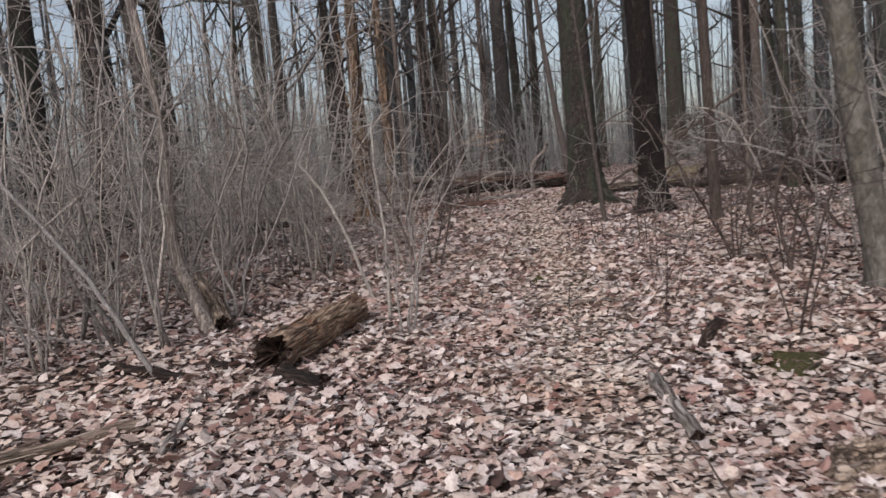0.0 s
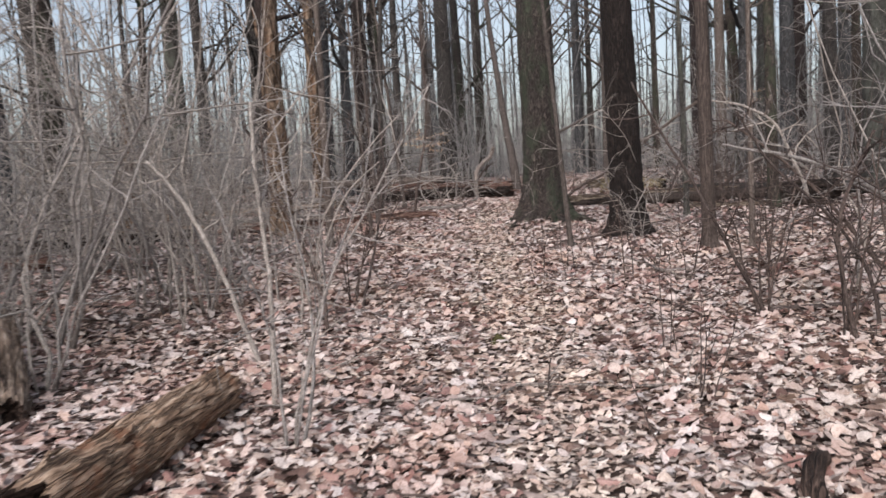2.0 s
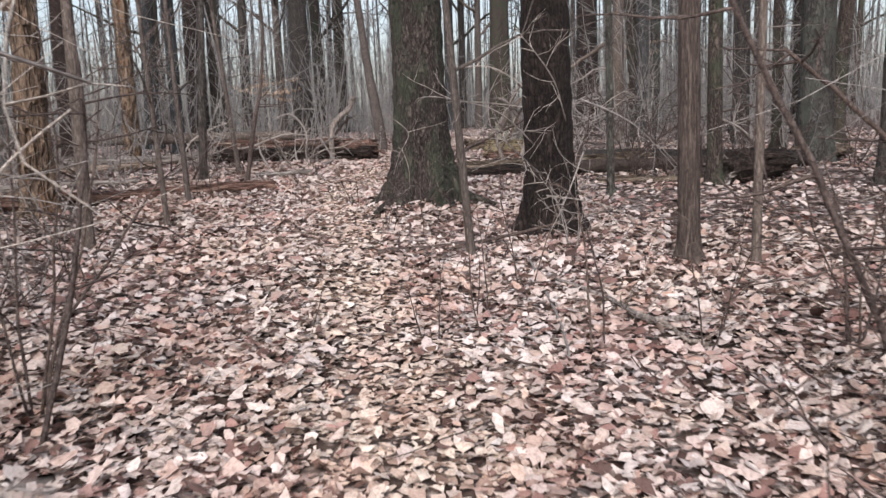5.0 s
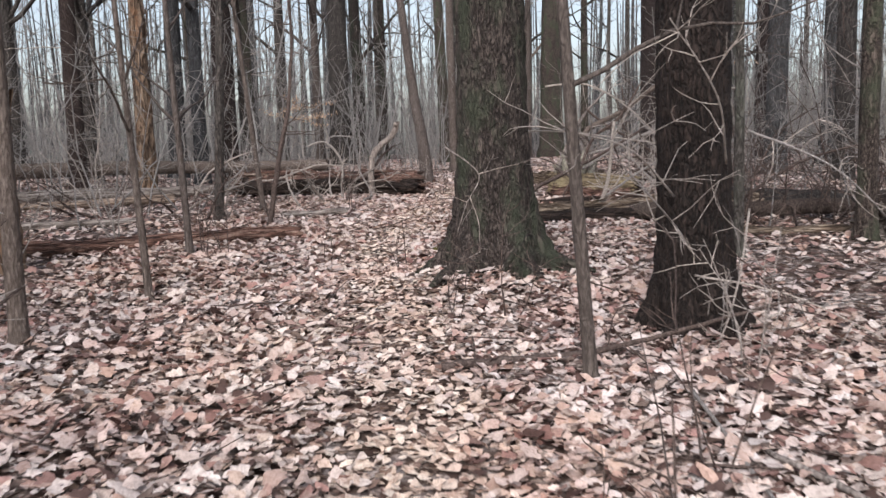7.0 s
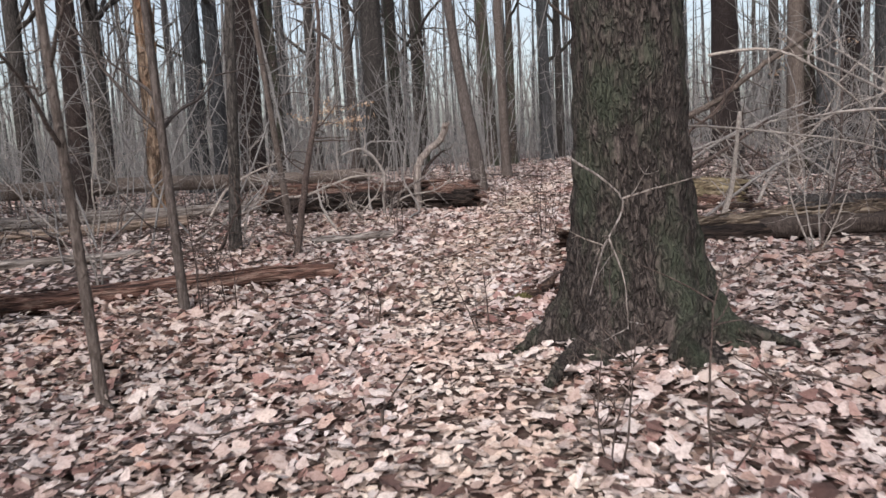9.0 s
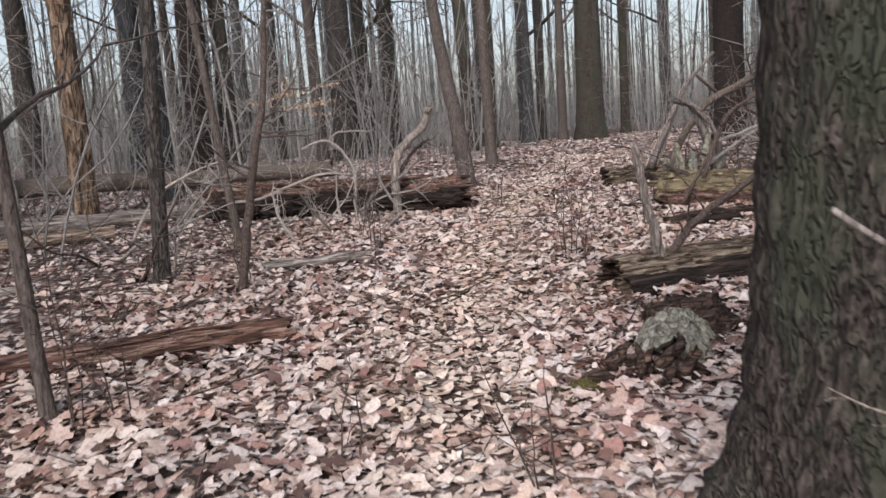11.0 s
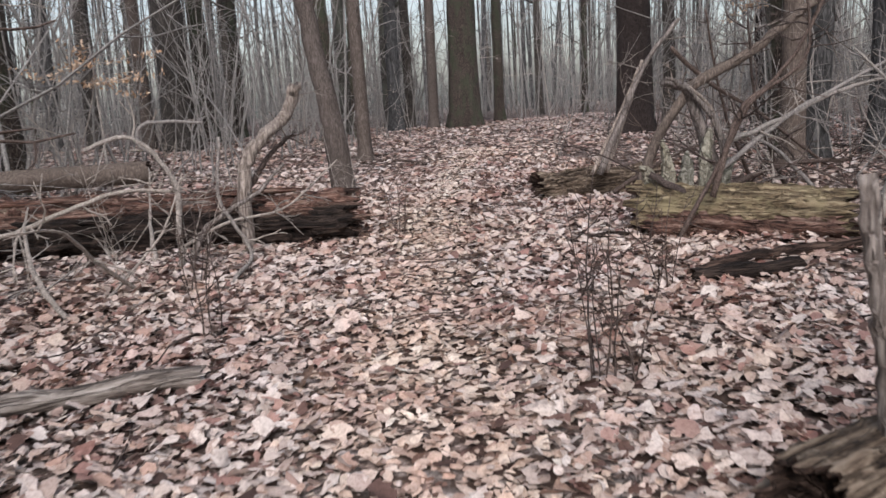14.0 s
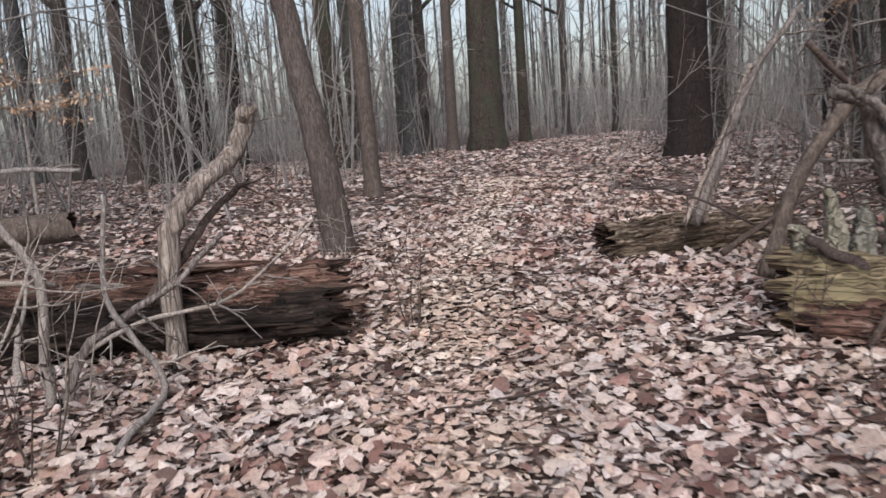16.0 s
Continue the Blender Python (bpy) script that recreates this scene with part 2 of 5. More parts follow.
def ground_material():
    m, nt, b = material("leaf_mould_floor", 0.9)
    v = coords(nt)
    warp = nt.nodes.new("ShaderNodeTexNoise")
    warp.inputs["Scale"].default_value = 9
    nt.links.new(v, warp.inputs["Vector"])
    off = nt.nodes.new("ShaderNodeVectorMath")
    off.operation = "MULTIPLY_ADD"
    off.inputs[1].default_value = (0.08, 0.08, 0.02)
    nt.links.new(warp.outputs["Color"], off.inputs[0])
    nt.links.new(v, off.inputs[2])
    cell = node(nt, "ShaderNodeTexVoronoi", Scale=11.0)
    nt.links.new(off.outputs["Vector"], cell.inputs["Vector"])
    sep = nt.nodes.new("ShaderNodeSeparateColor")
    nt.links.new(cell.outputs["Color"], sep.inputs["Color"])
    leafy = ramp(nt, LEAF_TONES, sep.outputs["Red"])
    edge = ramp(nt, ((0.30, (1, 1, 1)), (0.62, (0.18, 0.15, 0.13))), cell.outputs["Distance"])
    col = mix(nt, 1.0, leafy, edge, "MULTIPLY")
    soil = noise_tex(nt, v, 30, 6)
    col = mix(nt, ramp(nt, ((0.36, (0.25, 0.25, 0.25)), (0.58, (0.85, 0.85, 0.85))), soil), col, (0.045, 0.029, 0.023))
    nt.links.new(col, b.inputs["Base Color"])
    bump(nt, b, sep.outputs["Green"], 0.8, 0.03)
    return m


def moss_material(name="green_moss", gain=1.0):
    m, nt, b = material(name, 0.95)
    v = coords(nt)
    f = noise_tex(nt, v, 60, 6, 0.7)
    col = ramp(nt, [(p, tuple(gain * c for c in col)) for p, col in ((0.3, (0.03, 0.027, 0.012)), (0.55, (0.080, 0.072, 0.028)), (0.75, (0.16, 0.13, 0.062)))], f)
    nt.links.new(col, b.inputs["Base Color"])
    bump(nt, b, f, 1.0, 0.02)
    return m


FLOOR = ground_material()
MOSS = moss_material()
MOSS_BRIGHT = moss_material("bright_green_moss", 1.8)


# ---- mesh building ----
class Geo:
    """Gathers tubes and facets into one mesh."""

    def __init__(self):
        self.v, self.f, self.n = [], [], 0

    def add(self, verts, faces):
        self.v.append(np.asarray(verts, float))
        self.f += [tuple(i + self.n for i in f) for f in faces]
        self.n += len(verts)

    def tube(self, pts, radii, seg=6, cap=True, shape=None):
        """A tube through pts; shape(ring angles, ring index) scales the radius round each ring."""
        p = np.asarray(pts, float)
        n = len(p)
        t = np.gradient(p, axis=0)
        t /= np.linalg.norm(t, axis=1)[:, None] + 1e-9
        whole = p[-1] - p[0]
        ref = np.eye(3)[int(np.argmin(np.abs(whole)))]
        a = np.cross(t, ref)
        a /= np.linalg.norm(a, axis=1)[:, None] + 1e-9
        b = np.cross(t, a)
        ang = np.linspace(0, 2 * math.pi, seg, endpoint=False)
        r = np.broadcast_to(np.asarray(radii, float)[:, None], (n, seg)).copy()
        if shape is not None:
            r *= shape(ang[None, :], np.arange(n)[:, None])
        ring = p[:, None, :] + r[:, :, None] * (np.cos(ang)[None, :, None] * a[:, None, :] + np.sin(ang)[None, :, None] * b[:, None, :])
        k = self.n
        self.v.append(ring.reshape(-1, 3))
        for i in range(n - 1):
            q, s = k + i * seg, k + (i + 1) * seg
            for j in range(seg):
                j2 = (j + 1) % seg
                self.f.append((q + j, q + j2, s + j2, s + j))
        if cap:
            self.f.append(tuple(k + j for j in range(seg))[::-1])
            self.f.append(tuple(k + (n - 1) * seg + j for j in range(seg)))
        self.n += n * seg
        return ring

    def mesh(self, name, mat, smooth=True):
        me = bpy.data.meshes.new(name)
        v = np.concatenate(self.v) if self.v else np.zeros((0, 3))
        me.from_pydata(v.tolist(), [], self.f)
        me.materials.append(mat)
        if smooth:
            me.polygons.foreach_set("use_smooth", [True] * len(me.polygons))
        return me


def part(name, geo, mat, parent, label="", smooth=True):
    """Links a Geo as one mesh object under its parent."""
    ob = new(name, geo.mesh(name, mat, smooth))
    ob.parent = parent
    return tagged(ob, label)


def anchor(name, x, y, z, label, category, group="", rz=0.0):
    """The Empty at a thing's base."""
    ob = new(name)
    ob.empty_display_size = 0.2
    ob.matrix_basis = pose(x, y, z, 0, 0, rz)
    return tagged(ob, label, category, group)


def wander(rng, start, heading, length, steps, bend, up=0.0):
    """A crooked line of points from start along heading."""
    p, d = np.array(start, float), np.array(heading, float)
    d /= np.linalg.norm(d)
    out = [p.copy()]
    for _ in range(steps):
        d = d + rng.normal(0, bend, 3) + np.array((0, 0, up))
        d /= np.linalg.norm(d)
        p = p + d * (length / steps)
        out.append(p.copy())
    return np.array(out)


def smooth_line(points, steps):
    """A rounded line through a few points."""
    p = np.asarray(points, float)
    s = np.linspace(0, len(p) - 1, steps)
    out = np.empty((steps, 3))
    for j, u in enumerate(s):
        i = min(int(u), len(p) - 2)
        f = u - i
        p0, p1, p2, p3 = p[max(i - 1, 0)], p[i], p[i + 1], p[min(i + 2, len(p) - 1)]
        out[j] = 0.5 * (2 * p1 + (p2 - p0) * f + (2 * p0 - 5 * p1 + 4 * p2 - p3) * f * f + (3 * p1 - p0 - 3 * p2 + p3) * f ** 3)
    return out


def lumps(rng, amount, ridges=7, ridge=0.0, long=0.35):
    """A function that makes a tube's section uneven, with ridges along it."""
    ph = rng.uniform(0, 6.28, 8)

    def shape(ang, i):
        s = 1 + amount * (np.sin(2 * ang + ph[0] + long * i * 0.6) + 0.6 * np.sin(3 * ang + ph[1] - long * i) + 0.4 * np.sin(5 * ang + ph[2] + long * 1.7 * i))
        if ridge:
            w = ridges * ang + 1.3 * np.sin(long * i + 2 * ang + ph[3]) + 0.8 * np.sin(long * 2.3 * i - 3 * ang + ph[4])
            s = s + ridge * (np.abs(np.sin(w)) - 0.5) + ridge * 0.5 * np.sin(long * 5 * i + 4 * ang + ph[5])
        return s
    return shape


def twig_spray(rng, geo, pts, radius, count, reach, seg=3, fork=0.6, up=0.05, first=0.25):
    """Side twigs with finer forks along a limb."""
    n = len(pts)
    for _ in range(count):
        u = rng.uniform(first, 0.98) * (n - 1)
        i = min(int(u), n - 2)
        at = pts[i] + (pts[i + 1] - pts[i]) * (u - i)
        along = pts[i + 1] - pts[i]
        along /= np.linalg.norm(along) + 1e-9
        side = rng.normal(0, 1, 3)
        side -= side @ along * along
        side /= np.linalg.norm(side) + 1e-9
        head = along * rng.uniform(0.0, 0.8) + side
        ln = reach * rng.uniform(0.35, 1.0)
        tw = wander(rng, at, head, ln, 4, 0.16, up)
        r0 = max(radius * rng.uniform(0.3, 0.55), 0.0042)
        geo.tube(tw, np.linspace(r0, r0 * 0.35, 5), seg, False)
        for _ in range(int(fork * 4 * rng.uniform(0.4, 1.2))):
            j = rng.integers(1, 4)
            h2 = (tw[j + 1] - tw[j]) / (np.linalg.norm(tw[j + 1] - tw[j]) + 1e-9) + rng.normal(0, 0.6, 3)
            t2 = wander(rng, tw[j], h2, ln * rng.uniform(0.25, 0.55), 3, 0.18, up)
            geo.tube(t2, np.linspace(r0 * 0.65, r0 * 0.3, 4), seg, False)


def tree(x, y, d, h, mat, label, lean=(0.0, 0.0), seg=16, rings=26, flare=1.5, ridge=0.05, amount=0.02, limbs=10, low=0.45, seed=1, category="tree",
         name="tree", group="", twigs=5, ridges=7, curve=0.0, fine=0, shoots=0):
    """A bare winter tree: tapered trunk with root flare, limbs and twigs."""
    rng = np.random.default_rng(seed)
    z0 = float(ground_z(x, y))
    root = anchor(name, x, y, z0, label, category, group)
    s = np.linspace(0, 1, rings) ** (1.8 if fine else 1.3)
    zz = -0.15 + s * (h + 0.15)
    ph = rng.uniform(0, 6.28, 2)
    px = lean[0] * zz + curve * np.sin(zz * 0.5 + ph[0]) - curve * math.sin(ph[0])
    py = lean[1] * zz + curve * np.sin(zz * 0.6 + ph[1]) - curve * math.sin(ph[1])
    pts = np.stack((px, py, zz), 1)
    r = d / 2 * (1 - 0.75 * np.clip(zz / h, 0, 1) ** 1.2) * (1 + (flare - 1) * np.exp(-np.clip(zz, -0.1, None) / (0.55 * d)))
    base = lumps(rng, amount, ridges, ridge, 0.35)
    toes = rng.integers(4, 7)
    tp = rng.uniform(0, 6.28)

    def shape(ang, i):
        low_part = np.exp(-np.clip(zz, 0, None) / (0.5 * d))[:, None]
        return base(ang, i) * (1 + 0.16 * (flare - 1) * 2 * low_part * np.sin(toes * ang + tp))
    geo = Geo()
    geo.tube(pts, r, seg, True, shape)
    part("trunk", geo, mat, root)
    crown = Geo()
    for _ in range(limbs):
        u = rng.uniform(low, 0.97)
        i = min(int(np.searchsorted(zz, u * h)), rings - 2)
        a = rng.uniform(0, 6.28)
        ln = h * rng.uniform(0.14, 0.3) * (1.25 - u)
        head = (math.cos(a), math.sin(a), rng.uniform(0.3, 1.1))
        limb = wander(rng, pts[i], head, max(ln, 0.8), 7, 0.13, 0.05)
        r0 = min(r[i] * 0.55, 0.02 + 0.012 * ln)
        crown.tube(limb, np.linspace(r0, r0 * 0.2, 8), 5, False)
        twig_spray(rng, crown, limb, r0, twigs, ln * 0.55, 3, 0.6, 0.06)
    if limbs:
        part("crown", crown, mat, root)
    if shoots:
        side = Geo()
        for _ in range(shoots):
            z = rng.uniform(0.7, 6.5)
            i = min(int(np.searchsorted(zz, z)), rings - 2)
            a = rng.uniform(0, 6.28)
            ln = rng.uniform(0.5, 2.2)
            limb = wander(rng, pts[i] + r[i] * 0.8 * np.array((math.cos(a), math.sin(a), 0)), (math.cos(a), math.sin(a), rng.uniform(-0.25, 0.6)), ln, 6, 0.2, 0.02)
            r0 = rng.uniform(0.006, 0.013)
            side.tube(limb, np.linspace(r0, r0 * 0.35, 7), 4, False)
            twig_spray(rng, side, limb, r0, 5, ln * 0.5, 3, 0.6, 0.02)
        tagged(part("twig_spray", side, TWIG_GREY, root, "thin bare dead side twigs"), kind="stuff")
    return root


def shrub(name, x, y, stems, height, spread, mat, label, seed, twigs=9, radius=0.010, category="shrub", group="", lean=(0, 0), rz=0.0, bend=0.10, fork=0.5):
    """A leafless understorey shrub: thin stems from one foot, forking into twigs."""
    rng = np.random.default_rng(seed)
    root = anchor(name, x, y, float(ground_z(x, y)) - 0.02, label, category, group, rz)
    for k in range(stems):
        a = 6.283 * k / stems + rng.uniform(-0.6, 0.6)
        out = spread * rng.uniform(0.25, 1.0)
        head = (math.cos(a) * out * 0.8 + lean[0], math.sin(a) * out * 0.8 + lean[1], 1.0)
        ln = height * rng.uniform(0.6, 1.05)
        line = wander(rng, (math.cos(a) * 0.04, math.sin(a) * 0.04, 0), head, ln, 9, bend, 0.03)
        r0 = radius * rng.uniform(0.6, 1.1)
        g = Geo()
        g.tube(line, np.linspace(r0, r0 * 0.3, 10), 5, True)
        stem = part("stem", g, mat, root)
        g = Geo()
        twig_spray(rng, g, line, r0, twigs, ln * 0.45, 3, fork, 0.04, 0.15)
        tagged(part("twig_spray", g, mat, stem), kind="stuff")
    return root


def stick(name, points, r0, r1, mat, label, seed, category="branch", seg=7, twigs=0, reach=0.4, steps=14, shape_amount=0.06, group="", first=0.15):
    """A fallen or leaning branch through a few points, with side twigs."""
    rng = np.random.default_rng(seed)
    p = np.asarray(points, float)
    root = anchor(name, p[0][0], p[0][1], p[0][2], label, category, group)
    line = smooth_line(p - p[0], steps)
    line[1:-1] += rng.normal(0, min(r0, 0.04) * 0.16, (steps - 2, 3))
    g = Geo()
    g.tube(line, np.linspace(r0, r1, steps), seg, True, lumps(rng, shape_amount, 5, 0.04, 0.6))
    part("limb", g, mat, root)
    if twigs:
        g = Geo()
        twig_spray(rng, g, line, min(r0, 0.02), twigs, reach, 4, 0.7, 0.0, first)
        tagged(part("twig_spray", g, mat, root), kind="stuff")
    return root


def torn(rng, ln, seg, rings, rows=13, depth=0.10, plate=0.5):
    """Scales a log's rings: long split plates with stepped ends and grooves between them."""
    x = np.linspace(0, ln, rings)
    out = np.ones((rings, seg))
    ph = rng.uniform(0, 6.28, 4)
    steps = []
    for _ in range(rows):
        cuts = np.cumsum(rng.uniform(0.25, 1.6, int(4 * ln / plate) + 6) * plate) - rng.uniform(0, plate)
        steps.append((cuts, rng.uniform(-1, 1, len(cuts) + 1), rng.uniform(-0.6, 0.6, len(cuts) + 1)))
    for j in range(seg):
        row = (j / seg * rows + 0.30 * np.sin(x * 2.1 + ph[0] + j * 0.4) + 0.16 * np.sin(x * 5.3 + ph[1] - j * 0.7)) % rows
        for i in range(rings):
            cuts, lift, tilt = steps[int(row[i]) % rows]
            c = int(np.searchsorted(cuts, x[i]))
            start = cuts[c - 1] if c else 0.0
            f = row[i] % 1.0
            out[i, j] += depth * (lift[c] + tilt[c] * (x[i] - start) / plate) - depth * 1.1 * max(0.0, 1 - min(f, 1 - f) * 5)
    return out + rng.normal(0, depth * 0.12, out.shape)


def log(name, p0, p1, r0, r1, mat, label, seed, seg=28, rings=36, ridge=0.10, amount=0.06, sag=0.0, hollow=0.55, splinters=0, end_mat=None, category="log", flat=1.0, jag=1.0, tear=0.0):
    """A lying trunk along local x, with ragged, hollowed ends and torn fibres."""
    rng = np.random.default_rng(seed)
    a, b = Vector(p0), Vector(p1)
    root = anchor(name, *p0, label, category)
    ln = (b - a).length
    root.matrix_basis = Matrix.Translation(a) @ (b - a).to_track_quat("X", "Z").to_matrix().to_4x4()
    s = np.linspace(0, 1, rings)
    pts = np.stack((s * ln, 0.03 * np.sin(s * 4 + seed), -sag * np.sin(s * math.pi) + 0.012 * np.sin(s * 11 + seed)), 1)
    r = r0 + (r1 - r0) * s
    g = Geo()
    uneven = lumps(rng, amount, 9, ridge, 0.22)
    plates = torn(rng, ln, seg, rings, 13, tear) if tear else 1.0
    g.tube(pts, r, seg, False, lambda ang, i: uneven(ang, i) * plates)
    v = g.v[0].reshape(rings, seg, 3)
    v[:, :, 2] *= flat
    jag0, jag1 = rng.uniform(-0.5, 0.35, seg) * r0 * jag, rng.uniform(-0.35, 0.5, seg) * r1 * jag
    v[0, :, 0] += jag0
    v[-1, :, 0] += jag1
    g.v[0] = v.reshape(-1, 3)
    part("bark", g, mat, root)
    for e, rr, sgn in ((0, r0, 1), (rings - 1, r1, -1)):
        outer = v[e]
        mid = outer.mean(axis=0)
        rim = mid + (outer - mid) * 0.86
        rim[:, 0] = outer[:, 0] + sgn * 0.01
        inner = mid + (outer - mid) * hollow
        inner[:, 0] = mid[0] + sgn * rr * rng.uniform(0.15, 0.9, seg)
        centre = np.array([[mid[0] + sgn * rr * 0.8, mid[1], mid[2]]])
        h = Geo()
        faces = []
        for j in range(seg):
            j2 = (j + 1) % seg
            faces += [(j, j2, seg + j2, seg + j), (seg + j, seg + j2, 2 * seg + j2, 2 * seg + j), (2 * seg + j, 2 * seg + j2, 3 * seg)]
        h.add(np.concatenate((outer, rim, inner, centre)), faces)
        part("broken_end", h, end_mat or WOOD_ROT, root, "ragged rotten broken end", smooth=False)
    for _ in range(splinters):
        u = rng.uniform(0.02, 0.9)
        an = rng.uniform(-0.2, 3.3)
        i = int(u * (rings - 1))
        at = pts[i] + np.array((0, math.cos(an), math.sin(an) * flat)) * r[i] * rng.uniform(0.9, 1.03)
        sl = ln * rng.uniform(0.06, 0.2)
        line = np.stack((np.linspace(0, sl, 5), rng.normal(0, 0.01, 5).cumsum(), rng.normal(0, 0.008, 5).cumsum()), 1) + at
        g = Geo()
        w = r[i] * rng.uniform(0.05, 0.13)
        g.tube(line, (w * 0.4, w, w, w * 0.8, w * 0.2), 5, True)
        part("torn_fibre", g, mat, root)
    return root

# ---- the forest floor: one sheet to the horizon ----
def floor_axis(lo, hi, step, far):
    inner = np.arange(lo, hi + step / 2, step)
    grow = np.cumsum(step * 1.35 ** np.arange(1, 34))
    grow = grow[grow < far]
    return np.concatenate((lo - grow[::-1], inner, hi + grow))


def build_floor():
    xs, ys = floor_axis(-14, 24, 0.25, 2500), floor_axis(-4, 52, 0.25, 2500)
    gx, gy = np.meshgrid(xs, ys)
    v = np.stack((gx, gy, ground_z(gx, gy)), -1).reshape(-1, 3)
    nx, ny = len(xs), len(ys)
    i = (np.arange(ny - 1)[:, None] * nx + np.arange(nx - 1)[None, :]).reshape(-1)
    me = bpy.data.meshes.new("ground")
    me.from_pydata(v.tolist(), [], np.stack((i, i + 1, i + nx + 1, i + nx), 1).tolist())
    me.materials.append(FLOOR)
    me.polygons.foreach_set("use_smooth", [True] * len(me.polygons))
    return tagged(new("ground", me), "forest floor of leaf mould under fallen leaves", "ground", kind="structure")


ground = build_floor()

# ---- large trees beside the trail ----
oak = tree(3.0, 16.50, 0.61, 21, BARK_OAK, "large oak trunk with lichen-stained furrowed bark and flared roots", lean=(-0.012, 0.0), seg=96, rings=150, flare=1.75,
     ridge=0.055, amount=0.012, limbs=12, seed=11, ridges=17, fine=1)
tree(3.84, 14.55, 0.47, 20, BARK_WET, "dark wet furrowed tree trunk among bare twigs", lean=(-0.022, 0.0), seg=88, rings=130, flare=1.6, ridge=0.06, amount=0.015,
     limbs=12, seed=12, ridges=15, fine=1)
tree(5.72, 17.1, 0.105, 8, BARK_LICHEN, "slim greenish-grey sapling behind a dark trunk", seg=14, limbs=8, low=0.3, seed=15, flare=1.4, lean=(-0.015, 0), shoots=6)
tree(4.36, 12.87, 0.18, 11, BARK_YOUNG, "slender grey-brown young tree standing in leaf litter", lean=(-0.01, 0), seg=24, rings=40, flare=1.7, limbs=9, low=0.3, seed=13, fine=1)
tree(4.80, 12.6, 0.075, 6.5, BARK_SAPLING, "thin straight grey sapling in leaves", seg=12, limbs=8, low=0.3, seed=14, flare=1.3)
tree(4.02, 7.4, 0.27, 13, BARK_PALE, "pale smooth-barked leaning tree beside the thicket", lean=(-0.125, 0), seg=32, rings=50, ridge=0.015, flare=1.5, limbs=9, seed=15, fine=1)
tree(-0.58, 15.35, 0.12, 8, BARK_SAPLING, "young sapling with thin side twigs", seg=16, rings=30, limbs=10, low=0.15, seed=16, flare=1.5, lean=(0.01, 0))
tree(2.77, 13.72, 0.077, 6, BARK_POLE, "thin leaning sapling beside a fallen stick", lean=(-0.085, 0.0), seg=14, rings=30, limbs=10, low=0.2, seed=17, flare=1.4, curve=0.02)
tree(0.04, 16.76, 0.065, 5, BARK_SAPLING, "thin crooked sapling in the leaves", seg=12, limbs=10, low=0.2, seed=18, flare=1.4, curve=0.03, lean=(-0.03, 0))
tree(0.17, 18.9, 0.08, 6, BARK_SAPLING, "thin sapling behind a fallen log", seg=12, limbs=10, low=0.2, seed=19, flare=1.4, curve=0.03, lean=(-0.02, 0))
tree(0.25, 22.62, 0.15, 9, BARK_GREY, "grey young tree with rough bark", lean=(0.06, 0), seg=20, rings=36, limbs=8, low=0.3, seed=20, flare=1.35, fine=1)
tree(0.9, 24.35, 0.10, 7, BARK_SAPLING, "slim grey sapling before the fallen logs", lean=(-0.09, 0), seg=14, limbs=8, low=0.3, seed=21, flare=1.4)
stick("crooked_sapling", [(1.02, 21.8, 0.5), (1.13, 21.8, 1.18), (1.27, 21.8, 1.8), (1.40, 21.85, 2.5), (1.46, 21.9, 3.6), (1.4, 21.9, 5)], 0.042, 0.015, TWIG_DARK,
      "crooked thin sapling with dark wet bark", 22, "sapling", 12, 14, 0.6, 24, first=0.3)

def surface_roots(root, d, headings, mat, seed):
    """Roots that run out over the ground from a trunk's foot."""
    rg = np.random.default_rng(seed)
    for a, ln in headings:
        line = wander(rg, (0.55 * d * math.cos(a), 0.55 * d * math.sin(a), 0.16), (math.cos(a), math.sin(a), -0.22), ln, 9, 0.07, 0.0)
        line[:, 2] = np.linspace(0.12, -0.04, 10)
        g = Geo()
        g.tube(line, np.linspace(0.075, 0.02, 10), 12, True, lumps(rg, 0.08, 5, 0.06, 0.5))
        part("root", g, mat, root)


surface_roots(oak, 0.62, ((-0.35, 0.55), (-1.5, 0.4), (-2.5, 0.6), (3.0, 0.45), (0.6, 0.7)), BARK_OAK, 5)

# the tall broken trunk with peeling rust bark
broken = tree(-1.68, 18.6, 0.42, 7.0, BARK_RUST, "tall broken dead trunk with peeling rust-coloured bark", lean=(0.02, 0), seg=40, rings=60, ridge=0.12, amount=0.05,
              flare=1.35, limbs=0, seed=24, ridges=6, fine=1)

